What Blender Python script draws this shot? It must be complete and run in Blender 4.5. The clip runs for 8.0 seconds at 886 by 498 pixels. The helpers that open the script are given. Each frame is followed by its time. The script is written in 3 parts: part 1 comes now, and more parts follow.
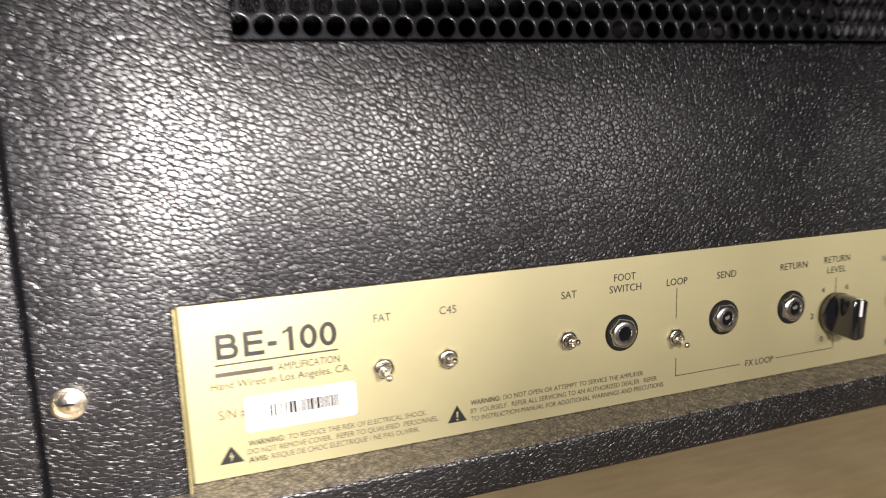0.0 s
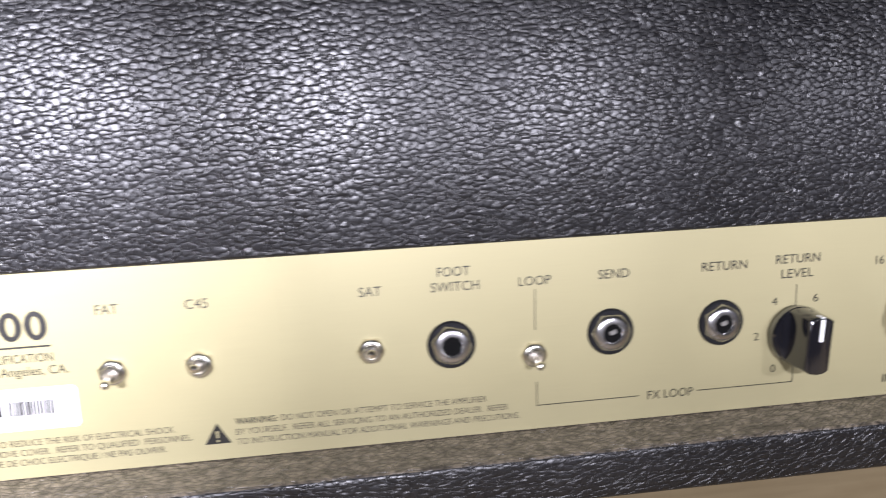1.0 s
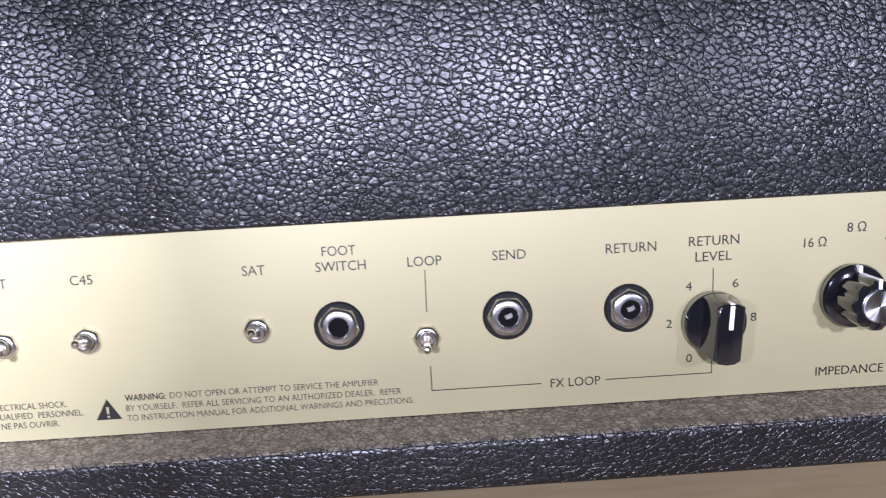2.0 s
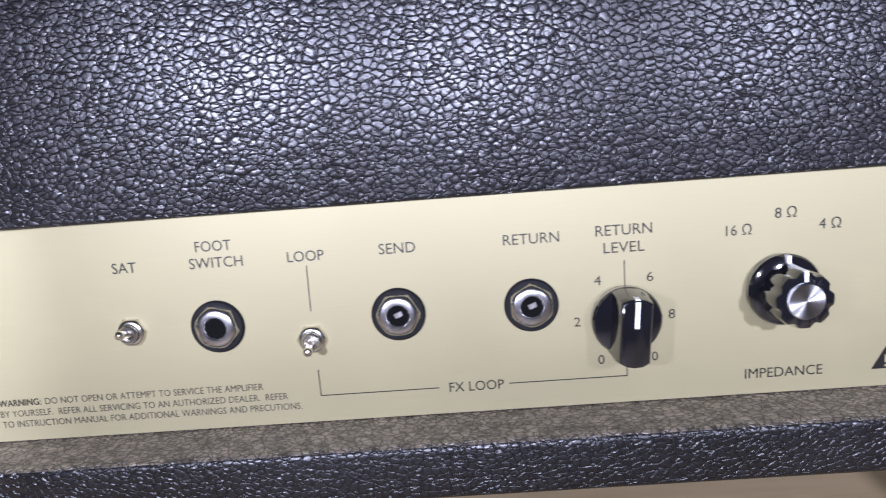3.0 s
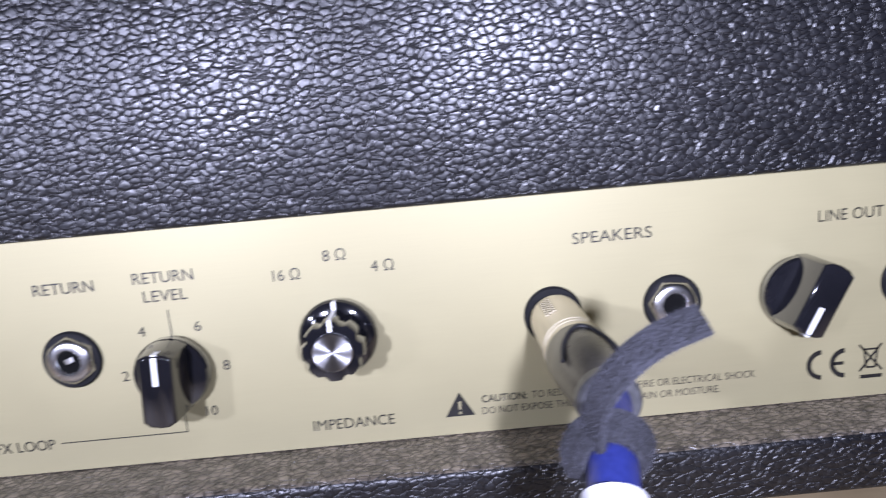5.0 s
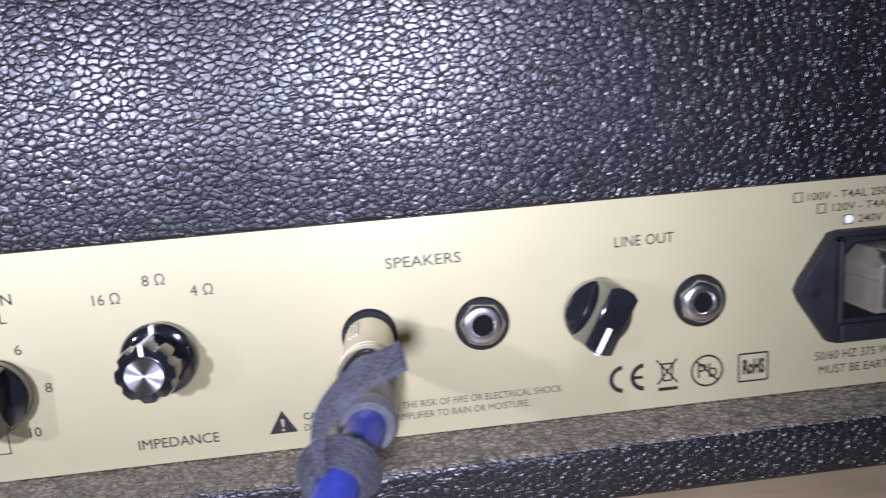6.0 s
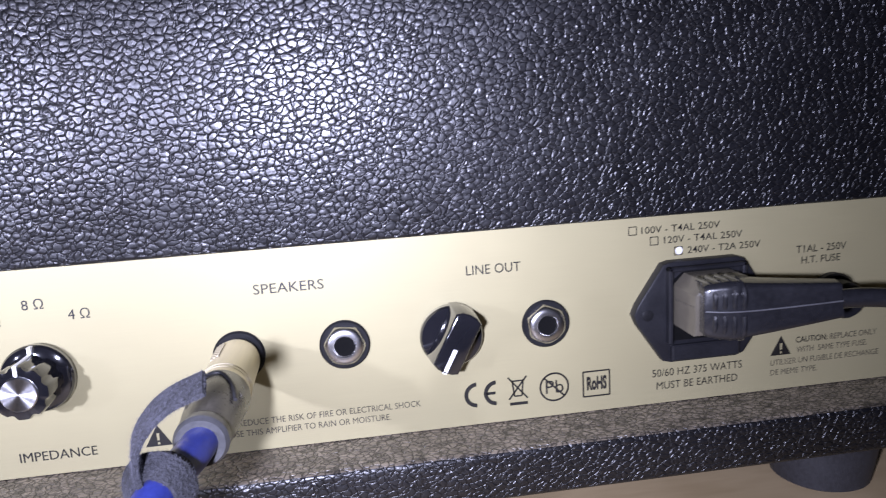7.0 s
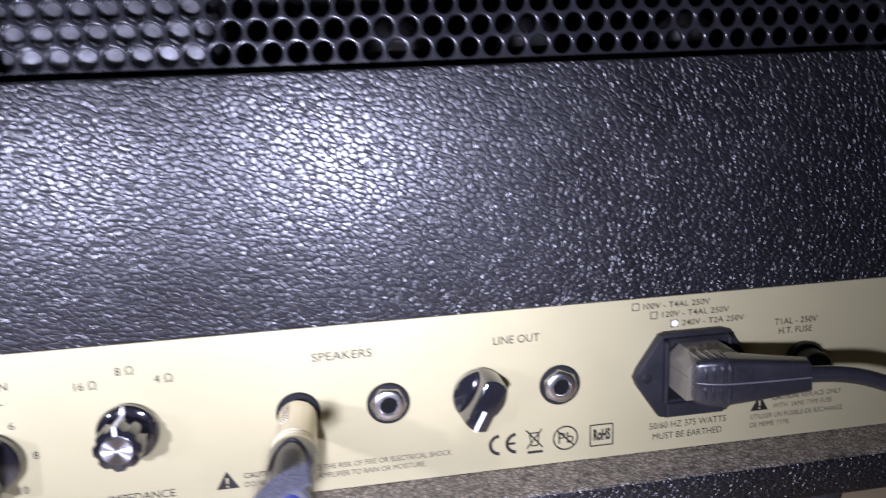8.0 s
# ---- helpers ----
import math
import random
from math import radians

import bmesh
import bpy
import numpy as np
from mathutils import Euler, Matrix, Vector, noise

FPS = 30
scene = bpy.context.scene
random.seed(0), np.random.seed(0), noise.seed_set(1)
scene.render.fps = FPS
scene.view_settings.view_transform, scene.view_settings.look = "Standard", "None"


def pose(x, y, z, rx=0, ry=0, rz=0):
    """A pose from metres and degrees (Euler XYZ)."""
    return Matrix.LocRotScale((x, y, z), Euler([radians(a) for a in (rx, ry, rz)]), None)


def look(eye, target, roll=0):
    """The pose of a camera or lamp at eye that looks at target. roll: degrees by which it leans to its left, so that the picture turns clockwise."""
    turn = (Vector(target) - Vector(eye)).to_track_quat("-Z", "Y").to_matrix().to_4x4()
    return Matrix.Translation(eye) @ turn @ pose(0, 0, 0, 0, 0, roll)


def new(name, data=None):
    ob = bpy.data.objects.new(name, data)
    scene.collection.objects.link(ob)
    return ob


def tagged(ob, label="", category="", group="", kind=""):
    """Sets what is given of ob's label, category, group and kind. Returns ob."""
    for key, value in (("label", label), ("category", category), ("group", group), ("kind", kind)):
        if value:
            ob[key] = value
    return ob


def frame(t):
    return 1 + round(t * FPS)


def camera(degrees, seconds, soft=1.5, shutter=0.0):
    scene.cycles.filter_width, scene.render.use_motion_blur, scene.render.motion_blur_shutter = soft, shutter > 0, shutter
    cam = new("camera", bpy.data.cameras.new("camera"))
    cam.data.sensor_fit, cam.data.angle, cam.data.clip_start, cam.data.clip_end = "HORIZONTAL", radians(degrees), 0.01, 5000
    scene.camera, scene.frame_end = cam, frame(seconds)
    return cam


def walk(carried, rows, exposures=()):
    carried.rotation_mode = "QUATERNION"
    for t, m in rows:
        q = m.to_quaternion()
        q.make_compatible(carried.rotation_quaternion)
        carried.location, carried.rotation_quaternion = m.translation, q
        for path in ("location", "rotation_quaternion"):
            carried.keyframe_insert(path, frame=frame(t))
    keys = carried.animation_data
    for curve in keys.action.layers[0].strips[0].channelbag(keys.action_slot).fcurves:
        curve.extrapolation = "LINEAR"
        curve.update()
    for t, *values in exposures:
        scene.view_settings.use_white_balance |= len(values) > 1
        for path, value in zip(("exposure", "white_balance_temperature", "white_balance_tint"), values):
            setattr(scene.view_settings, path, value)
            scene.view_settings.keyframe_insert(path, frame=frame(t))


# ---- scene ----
import itertools

cam = camera(64.2, 8.0, 1.15, 0.5)
PATH = [
    (0, (0.01, -0.246, 0.117), (0.659, 1.617, -0.209), -2.3),
    (0.5, (0.076, -0.222, 0.11), (0.492, 1.697, -0.268), -2.1),
    (0.8, (0.116, -0.215, 0.106), (0.44, 1.721, -0.279), -2.3),
    (1, (0.146, -0.214, 0.102), (0.384, 1.738, -0.261), -2.5),
    (1.2, (0.161, -0.214, 0.106), (0.364, 1.734, -0.301), -2.4),
    (2.3, (0.216, -0.211, 0.091), (0.213, 1.756, -0.272), -3.5),
    (2.5, (0.225, -0.206, 0.091), (0.203, 1.758, -0.282), -3.7),
    (3, (0.246, -0.196, 0.087), (0.188, 1.767, -0.291), -4.4),
    (3.5, (0.269, -0.197, 0.088), (0.186, 1.763, -0.304), -4.9),
    (4, (0.3, -0.194, 0.081), (0.23, 1.773, -0.274), -5.3),
    (4.5, (0.336, -0.182, 0.085), (0.29, 1.778, -0.31), -5.5),
    (5, (0.363, -0.181, 0.086), (0.379, 1.784, -0.287), -5.2),
    (5.2, (0.37, -0.18, 0.089), (0.422, 1.778, -0.312), -5.1),
    (6.3, (0.413, -0.199, 0.094), (0.59, 1.755, -0.29), -4.2),
    (6.5, (0.422, -0.204, 0.097), (0.613, 1.747, -0.301), -4.0),
    (7, (0.43, -0.212, 0.1), (0.673, 1.736, -0.28), -3.6),
    (7.5, (0.435, -0.226, 0.116), (0.71, 1.716, -0.274), -3.0),
    (8, (0.412, -0.238, 0.139), (0.691, 1.696, -0.287), -2.5),
]

EXPOSURES = [
    (0.0, -0.20, 9700, 2), (0.5, 0.05, 9200, 2), (1.0, 0.12, 7600, 6), (1.8, 0.18, 6700, 11), (2.5, 0.18, 6500, 12), (3.0, 0.17, 6450, 12), (3.5, 0.28, 6500, 13), (4.0, 0.30, 6450, 13),
    (4.5, 0.30, 6380, 13), (5.0, 0.27, 6380, 13), (5.8, 0.38, 6400, 13), (6.5, 0.42, 6380, 14), (7.0, 0.52, 6380, 15), (7.5, 0.70, 6400, 15), (8.0, 0.78, 6400, 15),
]
walk(cam, [(t, look(eye, target, roll)) for t, eye, target, roll in PATH], EXPOSURES)

# ---- world and light ----
world = bpy.data.worlds.new("world")
world.use_nodes = True
world.node_tree.nodes["Background"].inputs[0].default_value = (0.55, 0.6, 0.7, 1)
world.node_tree.nodes["Background"].inputs[1].default_value = 0.02
scene.world = world

# four fixed lamps at stations along the amplifier replace one small white carried torch
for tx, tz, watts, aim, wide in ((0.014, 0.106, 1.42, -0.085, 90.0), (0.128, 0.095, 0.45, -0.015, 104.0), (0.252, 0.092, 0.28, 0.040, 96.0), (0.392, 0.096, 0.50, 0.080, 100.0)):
    torch = new("torch_stand_in", bpy.data.lights.new("torch_stand_in", "AREA"))
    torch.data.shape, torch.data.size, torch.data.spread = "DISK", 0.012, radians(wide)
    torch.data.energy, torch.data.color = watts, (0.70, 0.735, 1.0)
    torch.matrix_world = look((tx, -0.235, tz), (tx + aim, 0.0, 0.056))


# ---- materials ----
def material(name):
    m = bpy.data.materials.new(name)
    m.use_nodes = True
    return m, m.node_tree.nodes, m.node_tree.links, m.node_tree.nodes["Principled BSDF"]


def node(nodes, kind, **values):
    n = nodes.new("ShaderNode" + kind)
    for key, value in values.items():
        n.inputs[key.replace("_", " ")].default_value = value
    return n


def ramp(nodes, links, source, a, b, ca, cb):
    r = nodes.new("ShaderNodeValToRGB")
    r.color_ramp.elements[0].position, r.color_ramp.elements[1].position = a, b
    r.color_ramp.elements[0].color, r.color_ramp.elements[1].color = (*ca, 1), (*cb, 1)
    links.new(source, r.inputs[0])
    return r.outputs[0]


def calc(nodes, links, op, a, b):
    n = nodes.new("ShaderNodeMath")
    n.operation = op
    for i, v in enumerate((a, b)):
        if isinstance(v, (int, float)):
            n.inputs[i].default_value = v
        else:
            links.new(v, n.inputs[i])
    return n.outputs[0]


def plain(name, color, rough=0.5, metal=0.0, grain=900.0, vary=0.15, bump=0.15, depth=0.0001, coat=0.0):
    """A surface with fine grain: colour, gloss and relief vary a little at two scales."""
    m, nodes, links, p = material(name)
    co = nodes.new("ShaderNodeTexCoord").outputs["Object"]
    fine = node(nodes, "TexNoise", Scale=grain, Detail=4.0)
    wide = node(nodes, "TexNoise", Scale=grain / 14, Detail=3.0)
    for n in (fine, wide):
        links.new(co, n.inputs["Vector"])
    both = calc(nodes, links, "ADD", calc(nodes, links, "MULTIPLY", fine.outputs[0], 0.5), calc(nodes, links, "MULTIPLY", wide.outputs[0], 0.5))
    lo, hi = [c * (1 - vary) for c in color], [min(1, c * (1 + vary)) for c in color]
    links.new(ramp(nodes, links, both, 0.35, 0.65, lo, hi), p.inputs["Base Color"])
    links.new(ramp(nodes, links, both, 0.3, 0.7, (rough * 0.85,) * 3, (min(1, rough * 1.15),) * 3), p.inputs["Roughness"])
    p.inputs["Metallic"].default_value, p.inputs["Coat Weight"].default_value = metal, coat
    b = node(nodes, "Bump", Strength=bump, Distance=depth)
    links.new(fine.outputs[0], b.inputs["Height"])
    links.new(b.outputs[0], p.inputs["Normal"])
    return m


def tolex(name, sheen=0.0):
    """Black vinyl with a pressed grain: small domed pebbles, parted by thin winding creases."""
    m, nodes, links, p = material(name)
    co = nodes.new("ShaderNodeTexCoord").outputs["Object"]

    def noise(scale, detail):
        n = node(nodes, "TexNoise", Scale=scale, Detail=detail)
        links.new(co, n.inputs["Vector"])
        return n

    def bent(amount, scale, turn):
        """The place, pushed about by noise and a little stretched, so that no pebble is a plain polygon."""
        mp = node(nodes, "Mapping", Rotation=turn, Scale=(0.86, 1.0, 1.12))
        links.new(co, mp.inputs["Vector"])
        shift = nodes.new("ShaderNodeVectorMath")
        shift.operation = "MULTIPLY_ADD"
        links.new(noise(scale, 2.0).outputs["Color"], shift.inputs[0])
        shift.inputs[1].default_value = (amount,) * 3
        links.new(mp.outputs[0], shift.inputs[2])
        return shift.outputs[0]

    def pebbles(where, scale, kind, output):
        v = node(nodes, "TexVoronoi", Scale=scale)
        v.feature = kind
        links.new(where, v.inputs["Vector"])
        return v.outputs[output]

    def rise(source, lo, hi):
        r = nodes.new("ShaderNodeMapRange")
        r.interpolation_type = "SMOOTHSTEP"
        r.inputs["From Min"].default_value, r.inputs["From Max"].default_value = lo, hi
        links.new(source, r.inputs["Value"])
        return r.outputs[0]

    big, small = bent(0.0024, 300.0, (0.0, 0.35, 0.0)), bent(0.0012, 500.0, (0.3, -0.5, 0.2))
    edge = rise(pebbles(big, 515.0, "DISTANCE_TO_EDGE", "Distance"), 0.0, 0.15)
    core = calc(nodes, links, "POWER", pebbles(big, 515.0, "F1", "Distance"), 2.4)
    bead = calc(nodes, links, "POWER", pebbles(small, 800.0, "F1", "Distance"), 2.0)
    fine = noise(1700.0, 3.0)
    h = calc(nodes, links, "MULTIPLY", edge, 0.46)
    for source, weight in ((core, -0.42), (bead, -0.18), (noise(230.0, 2.0).outputs[0], 0.5), (fine.outputs[0], 0.02)):
        h = calc(nodes, links, "ADD", h, calc(nodes, links, "MULTIPLY", source, weight))
    bump = node(nodes, "Bump", Strength=1.0, Distance=0.00042)
    links.new(h, bump.inputs["Height"])
    black = ramp(nodes, links, noise(30.0, 4.0).outputs[0], 0.3, 0.7, (0.0035, 0.0035, 0.0045), (0.006, 0.006, 0.0075))
    links.new(black, p.inputs["Base Color"])
    if sheen:
        # pale reflection of the gold plate, put into the colour of upward pebble tops
        up = nodes.new("ShaderNodeSeparateXYZ")
        links.new(nodes.new("ShaderNodeNewGeometry").outputs["True Normal"], up.inputs[0])
        mottle = calc(nodes, links, "ADD", calc(nodes, links, "MULTIPLY", rise(noise(240.0, 4.0).outputs[0], 0.30, 0.72), 0.5), 0.3)
        mottle = calc(nodes, links, "MULTIPLY", mottle, calc(nodes, links, "ADD", calc(nodes, links, "MULTIPLY", edge, 0.8), 0.2))
        speck = calc(nodes, links, "MULTIPLY", rise(up.outputs["Z"], 0.55, 0.95), mottle)
        blend = nodes.new("ShaderNodeMix")
        blend.data_type = "RGBA"
        links.new(calc(nodes, links, "MULTIPLY", speck, sheen), blend.inputs["Factor"])
        links.new(black, blend.inputs["A"])
        blend.inputs["B"].default_value = (0.32, 0.265, 0.195, 1)
        links.new(blend.outputs["Result"], p.inputs["Base Color"])
    links.new(ramp(nodes, links, noise(60.0, 4.0).outputs[0], 0.3, 0.7, (0.33,) * 3, (0.39,) * 3), p.inputs["Roughness"])
    p.inputs["Specular IOR Level"].default_value = 0.70
    links.new(bump.outputs[0], p.inputs["Normal"])
    return m


def brushed(name, color, rough, metal, stretch, streak=0.07):
    """Metal with fine streaks along one axis, and faint stains."""
    m, nodes, links, p = material(name)
    co = nodes.new("ShaderNodeTexCoord").outputs["Object"]
    mp = node(nodes, "Mapping", Scale=stretch)
    links.new(co, mp.inputs["Vector"])
    fine = node(nodes, "TexNoise", Scale=1.0, Detail=4.0)
    links.new(mp.outputs[0], fine.inputs["Vector"])
    wide = node(nodes, "TexNoise", Scale=38.0, Detail=3.0)
    links.new(co, wide.inputs["Vector"])
    both = calc(nodes, links, "ADD", calc(nodes, links, "MULTIPLY", fine.outputs[0], 0.65), calc(nodes, links, "MULTIPLY", wide.outputs[0], 0.35))
    lo, hi = [c * (1 - streak) for c in color], [c * (1 + streak) for c in color]
    links.new(ramp(nodes, links, both, 0.35, 0.65, lo, hi), p.inputs["Base Color"])
    links.new(ramp(nodes, links, both, 0.3, 0.7, (rough * 0.9,) * 3, (rough * 1.1,) * 3), p.inputs["Roughness"])
    p.inputs["Metallic"].default_value = metal
    b = node(nodes, "Bump", Strength=0.12, Distance=0.00005)
    links.new(fine.outputs[0], b.inputs["Height"])
    links.new(b.outputs[0], p.inputs["Normal"])
    return m


TOLEX = tolex("black_tolex")
# the rail's copy, with the plate's reflection painted on its upward faces
SHEEN_TOLEX = tolex("black_tolex_painted_sheen", 0.85)
GOLD = brushed("gold_plate", (0.318, 0.284, 0.160), 0.54, 0.34, (60.0, 60.0, 5000.0), 0.035)
FLANGE = plain("dull_gold_paint", (0.30, 0.25, 0.115), 0.40, 0.25, 700.0, 0.35, 0.6, 0.0004)
INK = plain("black_ink", (0.010, 0.009, 0.008), 0.42, 0.0, 2500.0, 0.3)
GREY_INK = plain("grey_ink", (0.045, 0.038, 0.027), 0.42, 0.0, 2500.0, 0.3)
PALE_INK = plain("pale_grey_ink", (0.26, 0.26, 0.26), 0.5, 0.0, 2500.0, 0.2)
CHROME = plain("chrome", (0.62, 0.61, 0.60), 0.25, 1.0, 1500.0, 0.08, 0.1, 0.00004)
NICKEL = plain("nickel_screw", (0.84, 0.79, 0.68), 0.24, 1.0, 1500.0, 0.10, 0.1, 0.00004)
BLACK = plain("black_washer", (0.010, 0.010, 0.011), 0.45, 0.0, 1800.0, 0.3)
SWITCH = plain("satin_nickel", (0.80, 0.77, 0.71), 0.22, 1.0, 1500.0, 0.08, 0.1, 0.00004)
CONTACT = plain("contact_spring", (0.36, 0.35, 0.33), 0.40, 0.8, 1500.0, 0.1)
FAINT = plain("faint_gold_print", (0.40, 0.35, 0.24), 0.5, 0.2, 1500.0, 0.1)
GLOSS = plain("black_gloss_plastic", (0.008, 0.008, 0.010), 0.08, 0.0, 1400.0, 0.2, 0.1, 0.00005, 0.8)
SATIN = plain("black_satin_plastic", (0.010, 0.010, 0.012), 0.42, 0.0, 1600.0, 0.25, 0.25, 0.00008)
SATIN.node_tree.nodes["Principled BSDF"].inputs["Specular IOR Level"].default_value = 0.25
PIN = plain("black_pvc_cord", (0.012, 0.012, 0.014), 0.25, 0.0, 700.0, 0.25, 0.35, 0.00012, 0.5)
# the gold plate's reflection on the plug's nose is put into this colour
NOSE = plain("nose_plastic_painted_reflection", (0.085, 0.076, 0.058), 0.24, 0.0, 300.0, 0.10, 0.06, 0.00005)
WHITE = plain("white_paint_line", (0.80, 0.80, 0.78), 0.5, 0.0, 1800.0, 0.05)
PAPER = plain("white_sticker_paper", (0.56, 0.555, 0.54), 0.45, 0.0, 900.0, 0.03)
ALU = plain("spun_aluminium", (0.72, 0.72, 0.74), 0.32, 1.0, 1400.0, 0.06, 0.1, 0.00003)
spin = ALU.node_tree.nodes.new("ShaderNodeTangent")
spin.direction_type, spin.axis = "RADIAL", "Y"
ALU.node_tree.nodes["Principled BSDF"].inputs["Anisotropic"].default_value = 0.9
ALU.node_tree.links.new(spin.outputs[0], ALU.node_tree.nodes["Principled BSDF"].inputs["Tangent"])
GRILLE = plain("black_painted_steel", (0.014, 0.014, 0.016), 0.22, 0.0, 1500.0, 0.25, 0.2, 0.00006)
STEEL = plain("chassis_steel", (0.42, 0.41, 0.40), 0.35, 0.9, 500.0, 0.2)
PLUG_GOLD = brushed("plug_gold", (0.70, 0.63, 0.46), 0.40, 0.45, (900.0, 60.0, 900.0))
BOOT = plain("grey_rubber_boot", (0.070, 0.063, 0.049), 0.30, 0.0, 900.0, 0.25, 0.2, 0.0001)
COLLAR = plain("grey_collar", (0.055, 0.055, 0.058), 0.4, 0.0, 900.0, 0.2)
BLUE = plain("blue_pvc", (0.020, 0.028, 0.15), 0.38, 0.0, 900.0, 0.2)
SLEEVE = plain("white_sleeve", (0.55, 0.55, 0.57), 0.42, 0.0, 900.0, 0.05)
FELT = plain("grey_felt_strap", (0.022, 0.022, 0.028), 0.95, 0.0, 1500.0, 0.85, 1.0, 0.0007)
RUBBER = plain("black_rubber", (0.022, 0.022, 0.025), 0.55, 0.0, 900.0, 0.3, 0.2, 0.0001)
# hole and slot shade put into the colour, also the bar code's print
DARK = plain("hole_shade_and_print_black", (0.004, 0.004, 0.004), 0.8, 0.0, 900.0, 0.2)
DARK.node_tree.nodes["Principled BSDF"].inputs["Specular IOR Level"].default_value = 0.05
IRON = plain("black_transformer_iron", (0.05, 0.05, 0.055), 0.35, 0.4, 500.0, 0.2)
WALL = plain("painted_wall", (0.42, 0.40, 0.37), 0.8, 0.0, 40.0, 0.08, 0.3, 0.0008)


def wood(name):
    """Pale tan boards with long grain and a few specks."""
    m, nodes, links, p = material(name)
    co = nodes.new("ShaderNodeTexCoord").outputs["Object"]
    mp = node(nodes, "Mapping", Scale=(40.0, 220.0, 1.0))
    links.new(co, mp.inputs["Vector"])
    grain = node(nodes, "TexNoise", Scale=1.0, Detail=6.0)
    links.new(mp.outputs[0], grain.inputs["Vector"])
    blot = node(nodes, "TexNoise", Scale=22.0, Detail=4.0)
    links.new(co, blot.inputs["Vector"])
    both = calc(nodes, links, "ADD", calc(nodes, links, "MULTIPLY", grain.outputs[0], 0.5), calc(nodes, links, "MULTIPLY", blot.outputs[0], 0.5))
    links.new(ramp(nodes, links, both, 0.35, 0.68, (0.33, 0.245, 0.135), (0.42, 0.32, 0.185)), p.inputs["Base Color"])
    links.new(ramp(nodes, links, blot.outputs[0], 0.3, 0.7, (0.42,) * 3, (0.6,) * 3), p.inputs["Roughness"])
    b = node(nodes, "Bump", Strength=0.25, Distance=0.0003)
    links.new(grain.outputs[0], b.inputs["Height"])
    links.new(b.outputs[0], p.inputs["Normal"])
    return m


WOOD = wood("tan_wood")
GLOSS.node_tree.nodes["Principled BSDF"].inputs["Specular IOR Level"].default_value = 0.9
for dull, level in ((INK, 0.45), (GREY_INK, 0.5), (BLACK, 0.12), (GRILLE, 0.5)):
    dull.node_tree.nodes["Principled BSDF"].inputs["Specular IOR Level"].default_value = level

glass, gn, gl, gp = material("tube_glass")
gp.inputs["Transmission Weight"].default_value, gp.inputs["Roughness"].default_value = 1.0, 0.03
gp.inputs["Base Color"].default_value = (0.9, 0.9, 0.9, 1)
GLASS = glass


# ---- building helpers ----
def finish(name, bm, mat, smooth=30.0):
    bmesh.ops.recalc_face_normals(bm, faces=bm.faces)
    me = bpy.data.meshes.new(name)
    bm.to_mesh(me)
    bm.free()
    me.materials.append(mat)
    if smooth:
        me.shade_smooth()
        me.set_sharp_from_angle(angle=radians(smooth))
    return me


def part(name, bm, mat, parent=None, label="", at=(0, 0, 0), smooth=30.0):
    """One mesh object under a thing or a part; bm is a bmesh or a mesh to share."""
    me = finish(name, bm, mat, smooth) if isinstance(bm, bmesh.types.BMesh) else bm
    ob = new(name, me)
    ob.parent, ob.location = parent, at
    return tagged(ob, label)


def box(lo, hi, bevel=0.0, segs=2, bm=None):
    bm = bm or bmesh.new()
    made = bmesh.ops.create_cube(bm, size=1.0)["verts"]
    for v in made:
        v.co = Vector([(a + b) / 2 + c * (b - a) for a, b, c in zip(lo, hi, v.co)])
    if bevel:
        edges = {e for v in made for e in v.link_edges}
        bmesh.ops.bevel(bm, geom=list(edges), offset=bevel, segments=segs, profile=0.5, affect="EDGES")
    return bm


def lathe(profile, segs=40, bm=None, center=(0, 0), axis="y", wave=None):
    """Turns (radius, height) pairs about an axis that points out of the plate (-y), or up (z)."""
    bm = bm or bmesh.new()
    rings = []
    for r, h in profile:
        ring = []
        for i in range(segs):
            a = 2 * math.pi * i / segs
            rr = r * (wave(a, h) if wave else 1)
            c, s = center[0] + rr * math.cos(a), center[1] + rr * math.sin(a)
            ring.append(bm.verts.new((c, -h, s) if axis == "y" else (c, s, h)))
        rings.append(ring)
    for a, b in zip(rings, rings[1:]):
        for i in range(segs):
            bm.faces.new((a[i], a[(i + 1) % segs], b[(i + 1) % segs], b[i]))
    for ring, (r, h) in ((rings[0], profile[0]), (rings[-1], profile[-1])):
        if r > 1e-7:
            bm.faces.new(ring)
    return bm


def prism(points, y0, y1, bevel=0.0, bm=None, segs=2):
    """A polygon (x, z) drawn out from y0 (back) to y1 (front)."""
    bm = bm or bmesh.new()
    back = [bm.verts.new((x, y0, z)) for x, z in points]
    front = [bm.verts.new((x, y1, z)) for x, z in points]
    n = len(points)
    faces = [bm.faces.new(back), bm.faces.new(front)]
    faces += [bm.faces.new((back[i], back[(i + 1) % n], front[(i + 1) % n], front[i])) for i in range(n)]
    if bevel:
        bmesh.ops.bevel(bm, geom=list(faces[1].edges), offset=bevel, segments=segs, profile=0.5, affect="EDGES")
    return bm


def smooth_path(points, steps=8):
    """A Catmull-Rom curve through the points."""
    pts = [Vector(p) for p in points]
    pts = [2 * pts[0] - pts[1]] + pts + [2 * pts[-1] - pts[-2]]
    out = []
    for a, b, c, d in zip(pts, pts[1:], pts[2:], pts[3:]):
        for k in range(steps):
            t = k / steps
            out.append(0.5 * (2 * b + (c - a) * t + (2 * a - 5 * b + 4 * c - d) * t * t + (3 * b - a - 3 * c + d) * t ** 3))
    return out + [pts[-2]]


